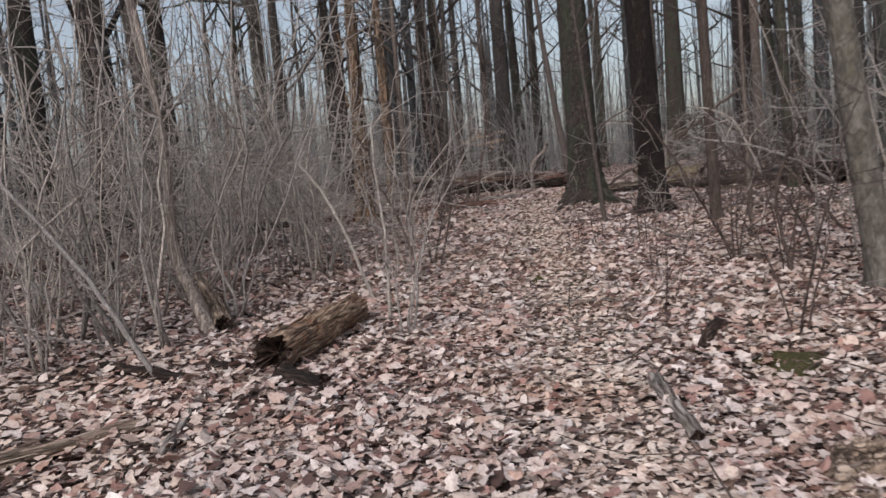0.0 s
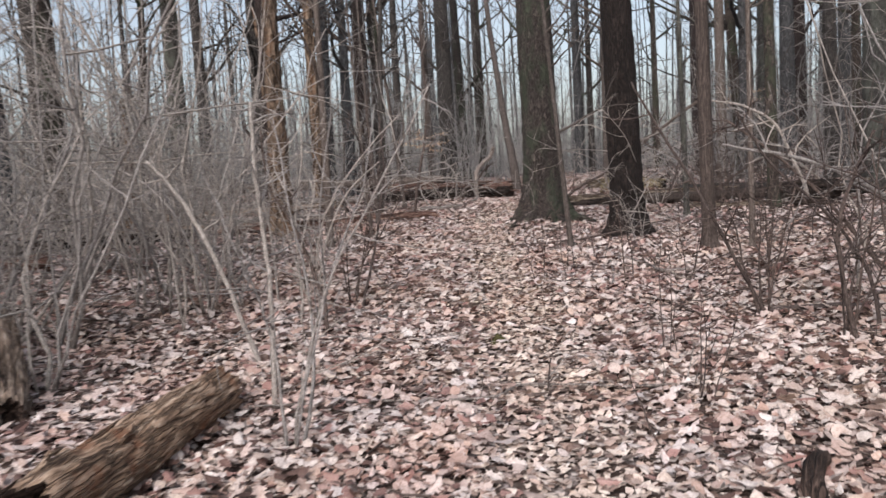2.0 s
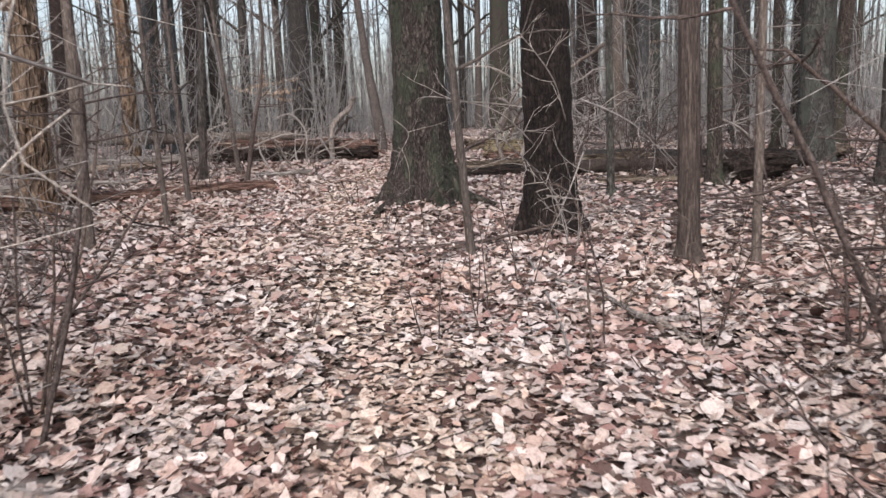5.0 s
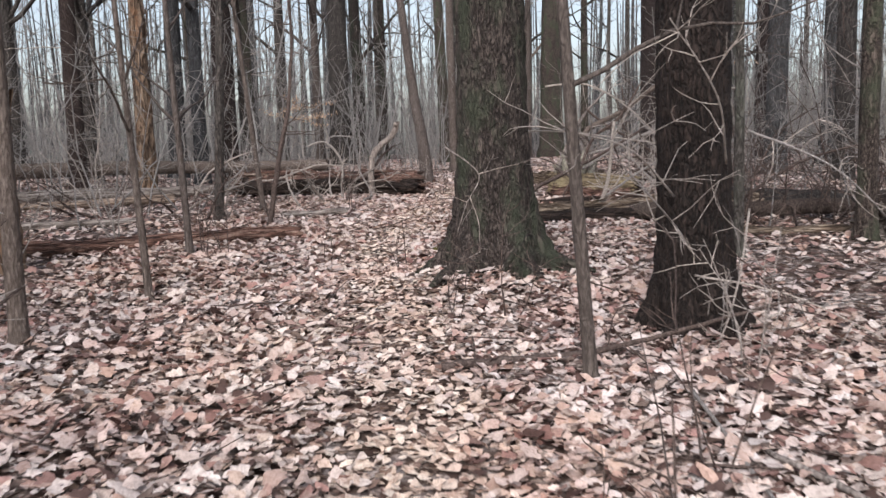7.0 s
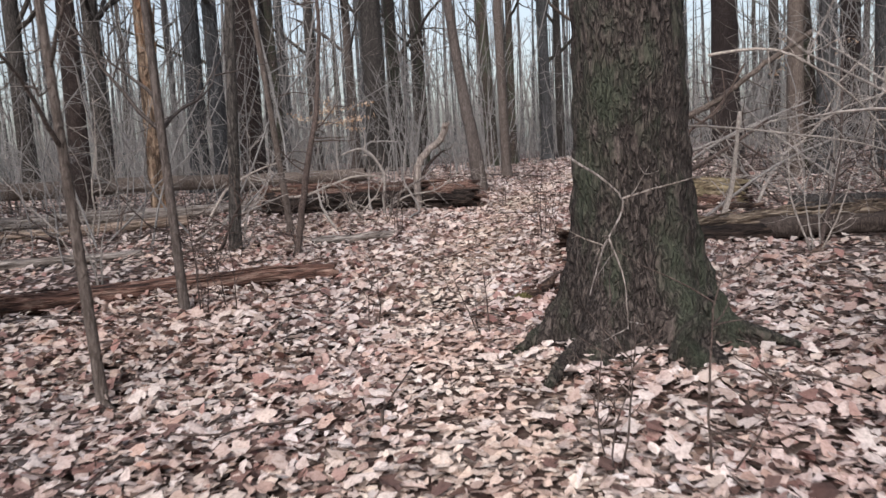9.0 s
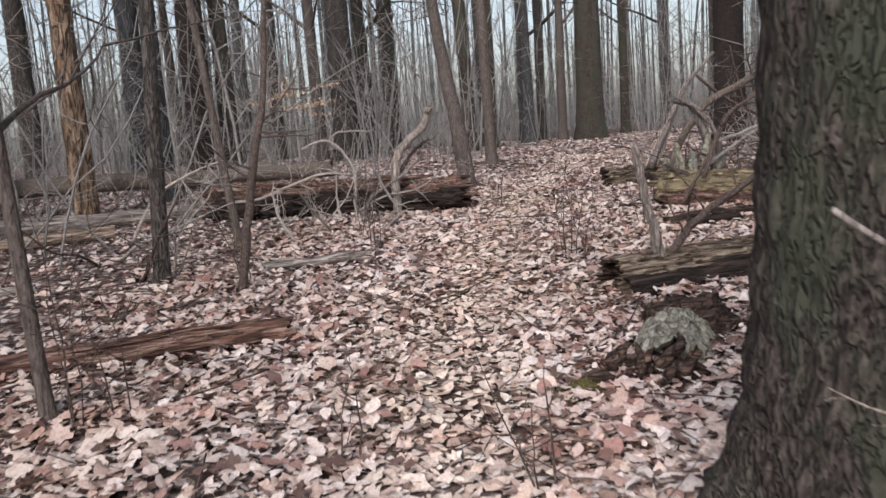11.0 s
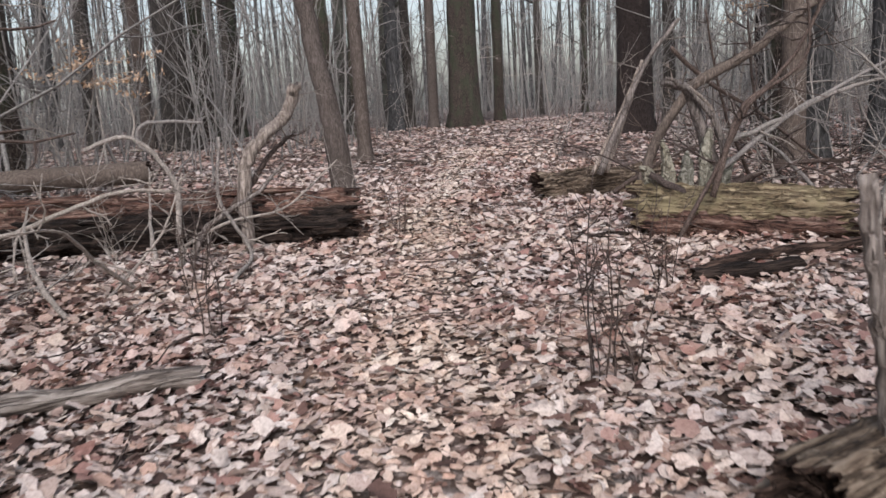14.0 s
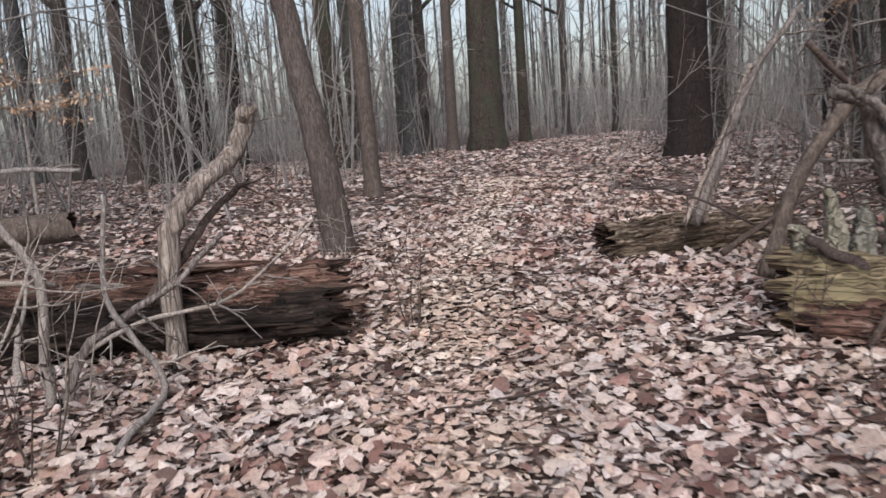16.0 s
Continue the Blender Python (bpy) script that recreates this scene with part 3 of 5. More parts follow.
def flakes(root, d, h, count, seed):
    """Loose curling plates of bark on a dead trunk."""
    rg = np.random.default_rng(seed)
    for _ in range(count):
        a, z = rg.uniform(0, 6.28), rg.uniform(0.3, h * 0.7)
        ln, w = rg.uniform(0.2, 0.55), rg.uniform(0.25, 0.5)
        n, m = 7, 5
        verts, faces = [], []
        for i in range(n):
            for j in range(m):
                u, v = i / (n - 1), j / (m - 1) - 0.5
                rr = d / 2 * (1.04 + 0.28 * u * u + 0.1 * abs(v)) + rg.normal(0, 0.004)
                an = a + v * w * (1 - 0.4 * u)
                verts.append((rr * math.cos(an), rr * math.sin(an), z + u * ln))
        back = [(x * 0.96, y * 0.96, z) for x, y, z in verts]
        k = n * m
        for i in range(n - 1):
            for j in range(m - 1):
                q = i * m + j
                faces += [(q, q + 1, q + m + 1, q + m), (k + q, k + q + m, k + q + m + 1, k + q + 1)]
        edge = [j for j in range(m)] + [i * m + m - 1 for i in range(1, n)] + [(n - 1) * m + j for j in range(m - 2, -1, -1)] + [i * m for i in range(n - 2, 0, -1)]
        faces += [(a, b, k + b, k + a) for a, b in zip(edge, edge[1:] + edge[:1])]
        g = Geo()
        g.add(verts + back, faces)
        part("bark_flake", g, BARK_RUST, root)


flakes(broken, 0.42, 7.0, 16, 3)

# ---- woods further along the trail ----
STANDING = (
    (3.71, 41.4, 0.84, 0.00), (12.9, 43.5, 0.96, 0.01), (13.2, 34.4, 0.80, -0.01), (-0.14, 33.2, 0.60, 0.01), (0.42, 33.9, 0.40, 0.0),
    (6.3, 33.1, 0.26, -0.01), (4.87, 45.0, 0.55, -0.02), (6.32, 49.9, 0.42, 0.0), (8.56, 41.3, 0.30, 0.01), (11.4, 46.7, 0.50, 0.0), (-1.55, 34.0, 0.50, 0.02),
    (-4.2, 35.6, 0.48, 0.0), (-3.06, 28.7, 0.38, 0.01), (0.63, 32.2, 0.22, -0.02), (-6.6, 37.0, 0.50, 0.0), (7.62, 40.5, 0.44, -0.03),
    (9.11, 44.2, 0.42, -0.02), (10.6, 43.8, 0.45, 0.0), (11.7, 45.5, 0.36, 0.0), (12.1, 44.3, 0.34, 0.01), (15.4, 46.0, 0.38, 0.0), (16.9, 38.0, 0.38, -0.01),
    (17.4, 34.8, 0.60, 0.0), (14.0, 31.1, 0.31, 0.01), (0.45, 45.9, 0.43, 0.0), (1.55, 46.0, 0.48, 0.01), (2.98, 43.0, 0.38, -0.01), (6.12, 46.8, 0.36, 0.0),
    (19.6, 50.6, 0.33, 0.0), (21.3, 49.6, 0.28, 0.01), (11.2, 20.0, 0.62, 0.0), (13.3, 27.9, 0.50, 0.0), (13.3, 25.4, 0.42, -0.01), (10.9, 27.4, 0.34, 0.0),
    (-8.6, 18.0, 0.55, 0.0), (-8.1, 20.6, 0.52, 0.01), (-7.25, 22.9, 0.5, -0.01), (-5.9, 29.4, 0.6, 0.0), (-0.6, 30.4, 0.34, 0.0), (-5.2, 12.6, 0.20, 0.02),
    (-6.4, 16.2, 0.30, -0.02), (8.3, 12.6, 0.36, 0.0), (9.6, 16.4, 0.40, 0.02), (7.6, 17.6, 0.22, -0.01), (6.9, 9.6, 0.24, 0.0),
)
for k, (tx, ty, td, tl) in enumerate(STANDING):
    tree(tx, ty, td, 13 + 12 * min(td, 0.9), BARK_BROWN if k in (2, 3, 12, 22) else (BARK_GREY, BARK_OAK, BARK_LICHEN, FAR_BARK, BARK_GREY, BARK_SAPLING, BARK_OAK)[k % 7], "tall bare tree with grey-brown furrowed bark", lean=(tl, 0.0),
         seg=22 if td > 0.5 else 14, rings=30, ridge=0.05, flare=1.35, limbs=10 if td > 0.3 else 8, low=0.2, seed=40 + k, group="standing woods", ridges=9, shoots=7)
stick("leaning_tree", [(4.66, 28.6, 0.6), (4.57, 28.6, 1.55), (4.46, 28.7, 2.4), (4.32, 28.8, 3.6), (4.0, 29.0, 7.0), (3.8, 29.2, 12.0)], 0.16, 0.06, BARK_SAPLING,
      "leaning grey tree with a dark split at its foot", 33, "tree", 18, 14, 1.6, 40, 0.03, first=0.5)
flaky = tree(-1.52, 28.0, 0.36, 15, BARK_RUST, "tree with peeling flaky brown bark", seg=26, rings=50, ridge=0.12, amount=0.04, flare=1.2, limbs=9, seed=34, fine=1)

flakes(flaky, 0.36, 9.0, 14, 4)

# random woods all round, kept clear of the trail and of the near trees
rng = np.random.default_rng(77)
models = []
for k in range(7):
    models.append(tree(-60 - 6 * k, -60, (0.22, 0.3, 0.36, 0.42, 0.5, 0.26, 0.34)[k], (13, 16, 19, 21, 22, 14, 18)[k], (FAR_BARK, BARK_GREY, BARK_OAK)[k % 3],
                       "tall bare forest tree in winter", lean=(0.01 * (k % 3 - 1), 0), seg=12, rings=18, ridge=0.05, limbs=8, twigs=3, low=0.2, seed=300 + k, group="surrounding woods", curve=0.04, shoots=4))
placed = [(t[0], t[1]) for t in STANDING] + [(2.9, 16.4), (3.8, 14.5)]
made = 0
while made < 115:
    tx, ty = rng.uniform(-45, 60), rng.uniform(-28, 95)
    if -7.5 < tx < 11 + max(0, ty - 20) * 0.35 and -12 < ty < 47:
        continue
    if min((tx - a) ** 2 + (ty - b) ** 2 for a, b in placed) < 1.3:
        continue
    placed.append((tx, ty))
    copy_thing(models[made % 7], pose(tx, ty, float(ground_z(tx, ty)), rng.uniform(-1.5, 1.5), rng.uniform(-1.5, 1.5), rng.uniform(0, 360)))
    made += 1


for x0, x1, y0, y1, count in ((-24, -6.2, 15, 46, 20), (11.5, 28, 11, 30, 20), (-20, -8, 4, 15, 12)):
    for _ in range(count):
        tx, ty = rng.uniform(x0, x1), rng.uniform(y0, y1)
        if min((tx - a) ** 2 + (ty - b) ** 2 for a, b in placed) < 0.8:
            continue
        placed.append((tx, ty))
        copy_thing(models[int(rng.integers(0, 7))], pose(tx, ty, float(ground_z(tx, ty)), rng.uniform(-1.5, 1.5), rng.uniform(-1.5, 1.5), rng.uniform(0, 360)))


def far_woods():
    """Countless trunks and thin poles beyond the nearer trees."""
    r = np.random.default_rng(5)
    g = Geo()
    for _ in range(1250):
        a, dist = r.uniform(-1.5, 1.5), r.uniform(55, 170)
        x, y = 4 + dist * math.sin(a), 10 + dist * math.cos(a)
        z = float(ground_z(x, y))
        h, d = r.uniform(12, 22), r.uniform(0.09, 0.34)
        top = r.normal(0, 0.5, 2)
        g.tube([(x, y, z - 0.2), (x + top[0] * 0.4, y + top[1] * 0.4, z + h * 0.45), (x + top[0], y + top[1], z + h)], (d / 2, d * 0.38, d * 0.12), 5, False)
        for _ in range(5):
            u = r.uniform(0.25, 0.95)
            w = wander(r, (x + top[0] * u, y + top[1] * u, z + h * u), (r.normal(), r.normal(), 0.8), r.uniform(1.5, 4.5), 4, 0.2, 0.05)
            g.tube(w, np.linspace(d * 0.14, d * 0.04, 5), 3, False)
    return tagged(new("far_woods", g.mesh("far_woods", FAR_BARK)), "distant bare grey winter woods", "woods", kind="stuff")


far_woods()

# ---- fallen logs ----
log("rotten_log", (-1.36, 6.2, 0.19), (-0.95, 8.1, 0.22), 0.165, 0.14, WOOD_TAN, "short rotten log with a dark hollow sawn end", 1, seg=60, rings=60, ridge=0.05, splinters=14, tear=0.07)
log("log_fragment", (-1.28, 5.92, 0.09), (-0.90, 5.66, 0.08), 0.095, 0.07, WOOD_DARK, "dark rotten wood fragment under a log", 2, splinters=4, rings=16, category="wood fragment")
log("log_fragment", (-1.98, 6.6, 0.08), (-1.62, 6.35, 0.07), 0.055, 0.05, WOOD_DARK, "small dark rotten branch piece beside a log", 3, rings=14, category="wood fragment")
log("fallen_log", (-3.0, 4.45, 0.05), (-2.0, 5.05, 0.07), 0.085, 0.06, WOOD_BROWN, "flat crumbling brown log sunk in leaves", 4, seg=44, rings=40, flat=0.6, splinters=10, tear=0.14)
log("fallen_log", (-3.1, 19.35, 0.57), (1.40, 19.9, 0.60), 0.105, 0.085, WOOD_RUST, "long straight fallen log beside the trail", 5, seg=44, rings=150, ridge=0.07, splinters=26, tear=0.12)
log("short_log", (1.20, 22.56, 0.61), (2.23, 22.48, 0.645), 0.050, 0.055, WOOD_GREY, "short weathered grey-brown log in the leaves", 6, rings=24)
log("rotting_log", (0.4, 27.35, 0.92), (4.05, 26.15, 0.86), 0.30, 0.24, WOOD_RUST, "large crumbling red-brown rotting log with torn fibres", 7, seg=76, rings=150, ridge=0.08, amount=0.10,
    hollow=0.7, splinters=60, flat=0.85, tear=0.17)
# near-black log put in for the shade under the rotting log's overhang
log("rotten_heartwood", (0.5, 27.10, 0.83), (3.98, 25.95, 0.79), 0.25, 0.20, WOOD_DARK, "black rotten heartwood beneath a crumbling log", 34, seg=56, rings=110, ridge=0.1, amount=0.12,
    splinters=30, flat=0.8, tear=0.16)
for k, (u0, u1, dz, dy, rr) in enumerate(((0.02, 0.34, 0.20, -0.10, 0.075), (0.25, 0.62, 0.24, -0.02, 0.085), (0.55, 0.97, 0.16, -0.10, 0.080), (0.10, 0.50, 0.06, -0.25, 0.065), (0.42, 0.80, 0.05, -0.24, 0.07),
                                          (0.70, 1.03, -0.02, -0.20, 0.075), (0.05, 0.30, -0.08, -0.27, 0.06), (0.76, 1.0, 0.10, 0.03, 0.07))):
    log("log_fragment", (0.4 + 3.65 * u0, 27.35 - 1.2 * u0 + dy, 0.92 - 0.06 * u0 + dz), (0.4 + 3.65 * u1, 27.35 - 1.2 * u1 + dy, 0.90 - 0.06 * u1 + dz * 0.8), rr, rr * 0.8,
        (WOOD_RUST, WOOD_BROWN, WOOD_ROT, WOOD_GREY)[(k * 3 + 1) % 4], "loose rotten slab split from a crumbling log", 400 + k, seg=36, rings=50, flat=0.5, splinters=8, tear=0.22, jag=2.0, category="wood fragment")
log("long_log", (-6.5, 29.6, 1.32), (2.35, 29.0, 1.22), 0.17, 0.13, BARK_SAPLING, "long grey fallen trunk behind a rotting log", 8, rings=60, ridge=0.05)
log("long_log", (-6.0, 27.0, 0.78), (0.6, 27.9, 0.80), 0.13, 0.11, WOOD_GREY, "grey fallen trunk lying across other logs", 9, rings=50)
log("long_log", (-5.6, 25.2, 0.68), (-0.8, 26.2, 0.72), 0.10, 0.08, WOOD_BROWN, "thin fallen trunk in the brush", 10, rings=40)
log("long_log", (-9.5, 12.2, 0.42), (-4.8, 15.5, 0.50), 0.17, 0.13, WOOD_RUST, "dark fallen trunk in the thicket", 11, rings=50)
log("long_log", (-8.5, 16.6, 0.60), (-3.4, 18.8, 0.58), 0.16, 0.12, WOOD_DARK, "dark fallen trunk lying under brush", 12, rings=50)
log("broken_log", (3.74, 20.15, 0.62), (8.3, 20.85, 0.68), 0.17, 0.13, WOOD_STRIPED, "broken log with weathered cracked top and dark end", 13, seg=76, rings=160, ridge=0.05, hollow=0.8, splinters=50, jag=0.7, tear=0.12)
# dark copy added below the broken log to paint its shaded underside
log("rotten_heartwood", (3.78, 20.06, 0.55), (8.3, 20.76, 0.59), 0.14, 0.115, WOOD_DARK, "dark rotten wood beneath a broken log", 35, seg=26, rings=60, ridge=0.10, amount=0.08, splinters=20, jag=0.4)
log("mossy_log", (6.37, 24.72, 0.79), (7.62, 23.5, 0.77), 0.23, 0.20, WOOD_MOSSY, "thick mossy yellow-green log under dead branches", 14, seg=64, rings=70, ridge=0.06, splinters=24, tear=0.10)
log("rotten_heartwood", (6.44, 24.60, 0.66), (7.44, 23.42, 0.64), 0.19, 0.17, WOOD_RUST, "red-brown rotten wood beneath a mossy log", 36, seg=48, rings=60, ridge=0.08, splinters=14, tear=0.13)
log("dark_log", (6.50, 26.85, 0.80), (8.2, 26.7, 0.82), 0.18, 0.16, WOOD_STRIPED, "short dark log with rotten end", 15, seg=56, rings=60, splinters=12, tear=0.14)
log("fallen_log", (5.55, 22.95, 0.60), (6.35, 22.75, 0.61), 0.06, 0.05, WOOD_DARK, "thin dark fallen log before a mossy log", 16, rings=36, splinters=8)
log("fallen_log", (7.3, 21.8, 0.68), (10.5, 19.2, 0.66), 0.17, 0.14, BARK_GREY, "grey fallen trunk with dark upturned roots", 18, rings=40)
log("fallen_log", (7.72, 17.62, 0.66), (9.0, 17.95, 0.72), 0.25, 0.2, WOOD_DARK, "dark rotten stump log with pale broken end", 19, seg=48, rings=50, splinters=16, end_mat=WOOD_GREY, tear=0.16)
log("fallen_log", (5.6, 20.6, 0.62), (8.9, 19.5, 0.66), 0.12, 0.10, BARK_YOUNG, "brown fallen trunk lying behind other logs", 42, seg=32, rings=60, tear=0.05)
log("fallen_log", (6.2, 18.6, 0.50), (8.0, 18.1, 0.52), 0.07, 0.05, WOOD_STRIPED, "thin weathered log lying on the leaves", 43, seg=28, rings=40, tear=0.12, splinters=6)
log("fallen_log", (8.9, 19.0, 0.62), (12.2, 20.4, 0.70), 0.16, 0.13, WOOD_STRIPED, "weathered fallen trunk in dark brush", 44, seg=32, rings=60, tear=0.10)
log("branch_piece", (1.32, 5.2, 0.05), (1.18, 4.05, 0.03), 0.05, 0.035, WOOD_GREY, "weathered grey branch piece in leaves", 23, rings=20, category="branch", hollow=0.3)
log("bark_piece", (1.76, 5.72, 0.07), (2.16, 6.35, 0.09), 0.045, 0.05, WOOD_ROT, "curved dark piece of fallen branch", 24, rings=20, category="branch", sag=-0.04)
log("branch_piece", (-1.66, 4.4, 0.05), (-1.82, 5.9, 0.06), 0.035, 0.03, WOOD_GREY, "pale grey stick in the leaves", 25, rings=18, category="branch", hollow=0.3)
log("fallen_log", (-3.0, 6.9, 0.07), (-2.1, 6.35, 0.06), 0.06, 0.05, WOOD_DARK, "dark stick half buried in leaves", 26, rings=18)


def stump(x, y, r, h, seed, mat, label, tilt=0.0):
    """A rotten upturned stump: hollow shell with ragged rim and root toes."""
    rg = np.random.default_rng(seed)
    root = anchor("rotten_stump", x, y, float(ground_z(x, y)) - 0.03, label, "stump")
    seg, rings = 40, 16
    ang = np.linspace(0, 6.283, seg, endpoint=False)
    rim = h * (0.65 + 0.3 * np.sin(ang + 0.6) + rg.uniform(-0.18, 0.18, seg))
    g = Geo()
    verts = []
    for i in range(rings):
        u = i / (rings - 1)
        rr = r * (1.25 - 0.45 * u + 0.5 * math.exp(-u * 6)) * (1 + 0.12 * np.sin(5 * ang + seed) + 0.06 * np.sin(11 * ang + 3 * u) + rg.normal(0, 0.025, seg))
        verts.append(np.stack((rr * np.cos(ang) + tilt * u * h, rr * np.sin(ang), u * rim), 1))
    for i in range(8):
        u = 1 - i / 7
        rr = r * (0.62 * u + 0.1) * (1 + 0.1 * np.sin(7 * ang + i))
        verts.append(np.stack((rr * np.cos(ang) + tilt * h * u, rr * np.sin(ang), rim * (0.25 + 0.72 * u)), 1))
    faces = []
    for i in range(len(verts) - 1):
        for j in range(seg):
            j2 = (j + 1) % seg
            faces.append((i * seg + j, i * seg + j2, (i + 1) * seg + j2, (i + 1) * seg + j))
    g.add(np.concatenate(verts), faces)
    part("shell", g, mat, root)
    for k in range(6):
        a = k * 1.05 + rg.uniform(-0.3, 0.3)
        line = wander(rg, (r * math.cos(a), r * math.sin(a), h * 0.22), (math.cos(a), math.sin(a), -0.35), r * 1.3, 6, 0.12, -0.03)
        g = Geo()
        g.tube(line, np.linspace(r * 0.22, r * 0.05, 7), 8, True, lumps(rg, 0.1, 5, 0.1, 0.7))
        part("root", g, WOOD_RUST, root)
    return root




def rotten_mound(x, y, seed):
    """A collapsed stump: a dark body with a standing lichened shell, a crumbling red-brown hollow before it and moss at its toe."""
    rg = np.random.default_rng(seed)
    root = anchor("rotten_stump", x, y, float(ground_z(x, y)) - 0.03, "collapsed rotten stump with pale lichened shell and moss", "stump")
    g = Geo()
    n = 34
    u = np.linspace(0, 1, n)
    line = np.stack((0.14 + 0.75 * u, 0.20 + 0.52 * u, 0.04 + 0.03 * np.sin(5 * u)), 1)
    plates, uneven = torn(rg, 1.0, 48, n, 11, 0.16, 0.3), lumps(rg, 0.12, 7, 0.08, 0.4)
    g.tube(line, 0.22 * np.sqrt(np.clip(1.02 - (2 * u - 0.9) ** 2 * 0.8, 0.06, 1)), 48, True, lambda ang, i: uneven(ang, i) * plates)
    part("body", g, WOOD_ROT, root, "dark grey weathered stump wood")
    # the shell: a curved plate that slopes down over the hollow and ends in jagged tongues
    n, m = 12, 21
    front, back = [], []
    edge = np.where(rg.random(m) < 0.45, rg.uniform(0.5, 0.72, m), rg.uniform(0.9, 1.2, m))
    wide = rg.uniform(0.88, 1.12, n)
    for i in range(n):
        for j in range(m):
            h, v = i / (n - 1) * edge[j], (j / (m - 1) - 0.5) * wide[i]
            p = np.array((0.22 + 0.40 * v - 0.18 * h, 0.12 - 0.15 * v - 0.26 * h, 0.33 - 0.16 * h - 0.10 * h * h - 0.55 * v * v)) + rg.normal(0, 0.006, 3)
            front.append(p)
            back.append(p + np.array((0.02, 0.035, -0.03)))
    faces = []
    k = n * m
    for i in range(n - 1):
        for j in range(m - 1):
            q = i * m + j
            faces += [(q, q + 1, q + m + 1, q + m), (k + q, k + q + m, k + q + m + 1, k + q + 1)]
    rim = list(range(m)) + [i * m + m - 1 for i in range(1, n)] + [(n - 1) * m + j for j in range(m - 2, -1, -1)] + [i * m for i in range(n - 2, 0, -1)]
    faces += [(p, q, k + q, k + p) for p, q in zip(rim, rim[1:] + rim[:1])]
    g = Geo()
    g.add(front + back, faces)
    part("shell", g, LICHEN, root, "pale grey-green lichened shell", smooth=False)
    # crumbling wood in the hollow
    for _ in range(26):
        px_, py_ = rg.uniform(-0.50, 0.06), rg.uniform(-0.34, 0.02)
        ln = rg.uniform(0.07, 0.24)
        line = wander(rg, (px_, py_, rg.uniform(0.02, 0.15) * (1 + px_)), (rg.normal(0.8, 0.3), rg.normal(0.5, 0.3), rg.uniform(-0.1, 0.6)), ln, 5, 0.16)
        w = rg.uniform(0.018, 0.05)
        g = Geo()
        g.tube(line, w * np.array((0.4, 1, 1.1, 0.9, 0.6, 0.25)), 9, True, lumps(rg, 0.16, 5, 0.12, 0.9))
        part("crumbled_wood", g, WOOD_ROT if rg.random() < 0.6 else WOOD_RUST, root)
    g = Geo()
    for _ in range(900):
        q = rg.normal(0, 1, 2) * (0.075, 0.06)
        c = np.array((-0.50 + q[0], -0.27 + q[1], 0.03 + 0.07 * math.exp(-(q[0] ** 2 + q[1] ** 2) * 120)))
        d, e = rg.normal(0, 0.008, 3), rg.normal(0, 0.006, 3)
        g.add([c - e, c + e, c + d + (0, 0, rg.uniform(0.012, 0.03))], [(0, 1, 2)])
    tagged(part("moss_tuft", g, MOSS_BRIGHT, root, "bright green moss at the stump's toe", smooth=False), kind="stuff")
    return root


rotten_mound(3.32, 18.66, 3)
log("torn_log", (-2.27, 8.12, 0.15), (-3.03, 9.9, 0.50), 0.095, 0.08, WOOD_BROWN, "split fallen log with pale torn top and dark end", 41, seg=48, rings=56, ridge=0.06, splinters=16, tear=0.15)
stump(1.74, 3.35, 0.18, 0.23, 4, WOOD_BROWN, "low dark rotten stump beside the trail")
tree(-5.7, 23.0, 0.36, 3.1, BARK_RUST, "short broken rust-coloured dead snag", seg=24, rings=30, ridge=0.15, amount=0.06, flare=1.2, limbs=0, seed=29, category="snag", name="broken_snag")

# ---- dead branches and snags over the logs ----
stick("crooked_snag", [(3.03, 25.95, 0.55), (3.01, 26.0, 1.04), (3.07, 26.0, 1.44), (3.22, 26.0, 1.64), (3.44, 26.05, 1.80), (3.55, 26.1, 1.96), (3.59, 26.1, 2.1)], 0.062, 0.055,
      SNAG_GREY, "crooked dead grey trunk bent over a rotting log", 60, "snag", 14, 4, 0.35, steps=30)
stick("dead_branch", [(2.9, 26.1, 1.0), (3.14, 26.1, 1.28), (3.34, 26.2, 1.49), (3.53, 26.3, 1.62)], 0.035, 0.018, TWIG_DARK, "dark dead branch on a crooked snag", 61, twigs=5)
stick("dead_branch", [(2.43, 25.3, 0.60), (2.55, 25.3, 0.92), (2.73, 25.3, 1.06), (3.02, 25.3, 1.22), (3.3, 25.5, 1.42)], 0.026, 0.015, SNAG_GREY, "pale dead branch leaning across a log", 62, twigs=5, steps=22)
stick("dead_branch", [(2.38, 25.4, 0.58), (2.38, 25.4, 0.90), (2.40, 25.4, 1.31), (2.26, 25.4, 1.59), (2.06, 25.4, 1.74), (1.75, 25.45, 1.66)], 0.028, 0.016, TWIG_GREY, "arching grey dead branch over a rotting log", 63, twigs=5, reach=0.5, steps=26)
stick("dead_branch", [(2.26, 25.4, 1.59), (2.15, 25.4, 1.69), (2.23, 25.4, 1.84), (2.66, 25.4, 1.82)], 0.018, 0.012, TWIG_GREY, "hooked pale branch over a rotting log", 260, twigs=3, reach=0.3, steps=20)
stick("dead_branch", [(0.83, 25.5, 1.04), (1.17, 25.5, 1.06), (1.52, 25.5, 1.18), (1.98, 25.5, 1.31), (2.47, 25.5, 1.26)], 0.022, 0.014, TWIG_GREY, "long curved branch lying over a rotting log", 261, twigs=4, reach=0.4, steps=24)
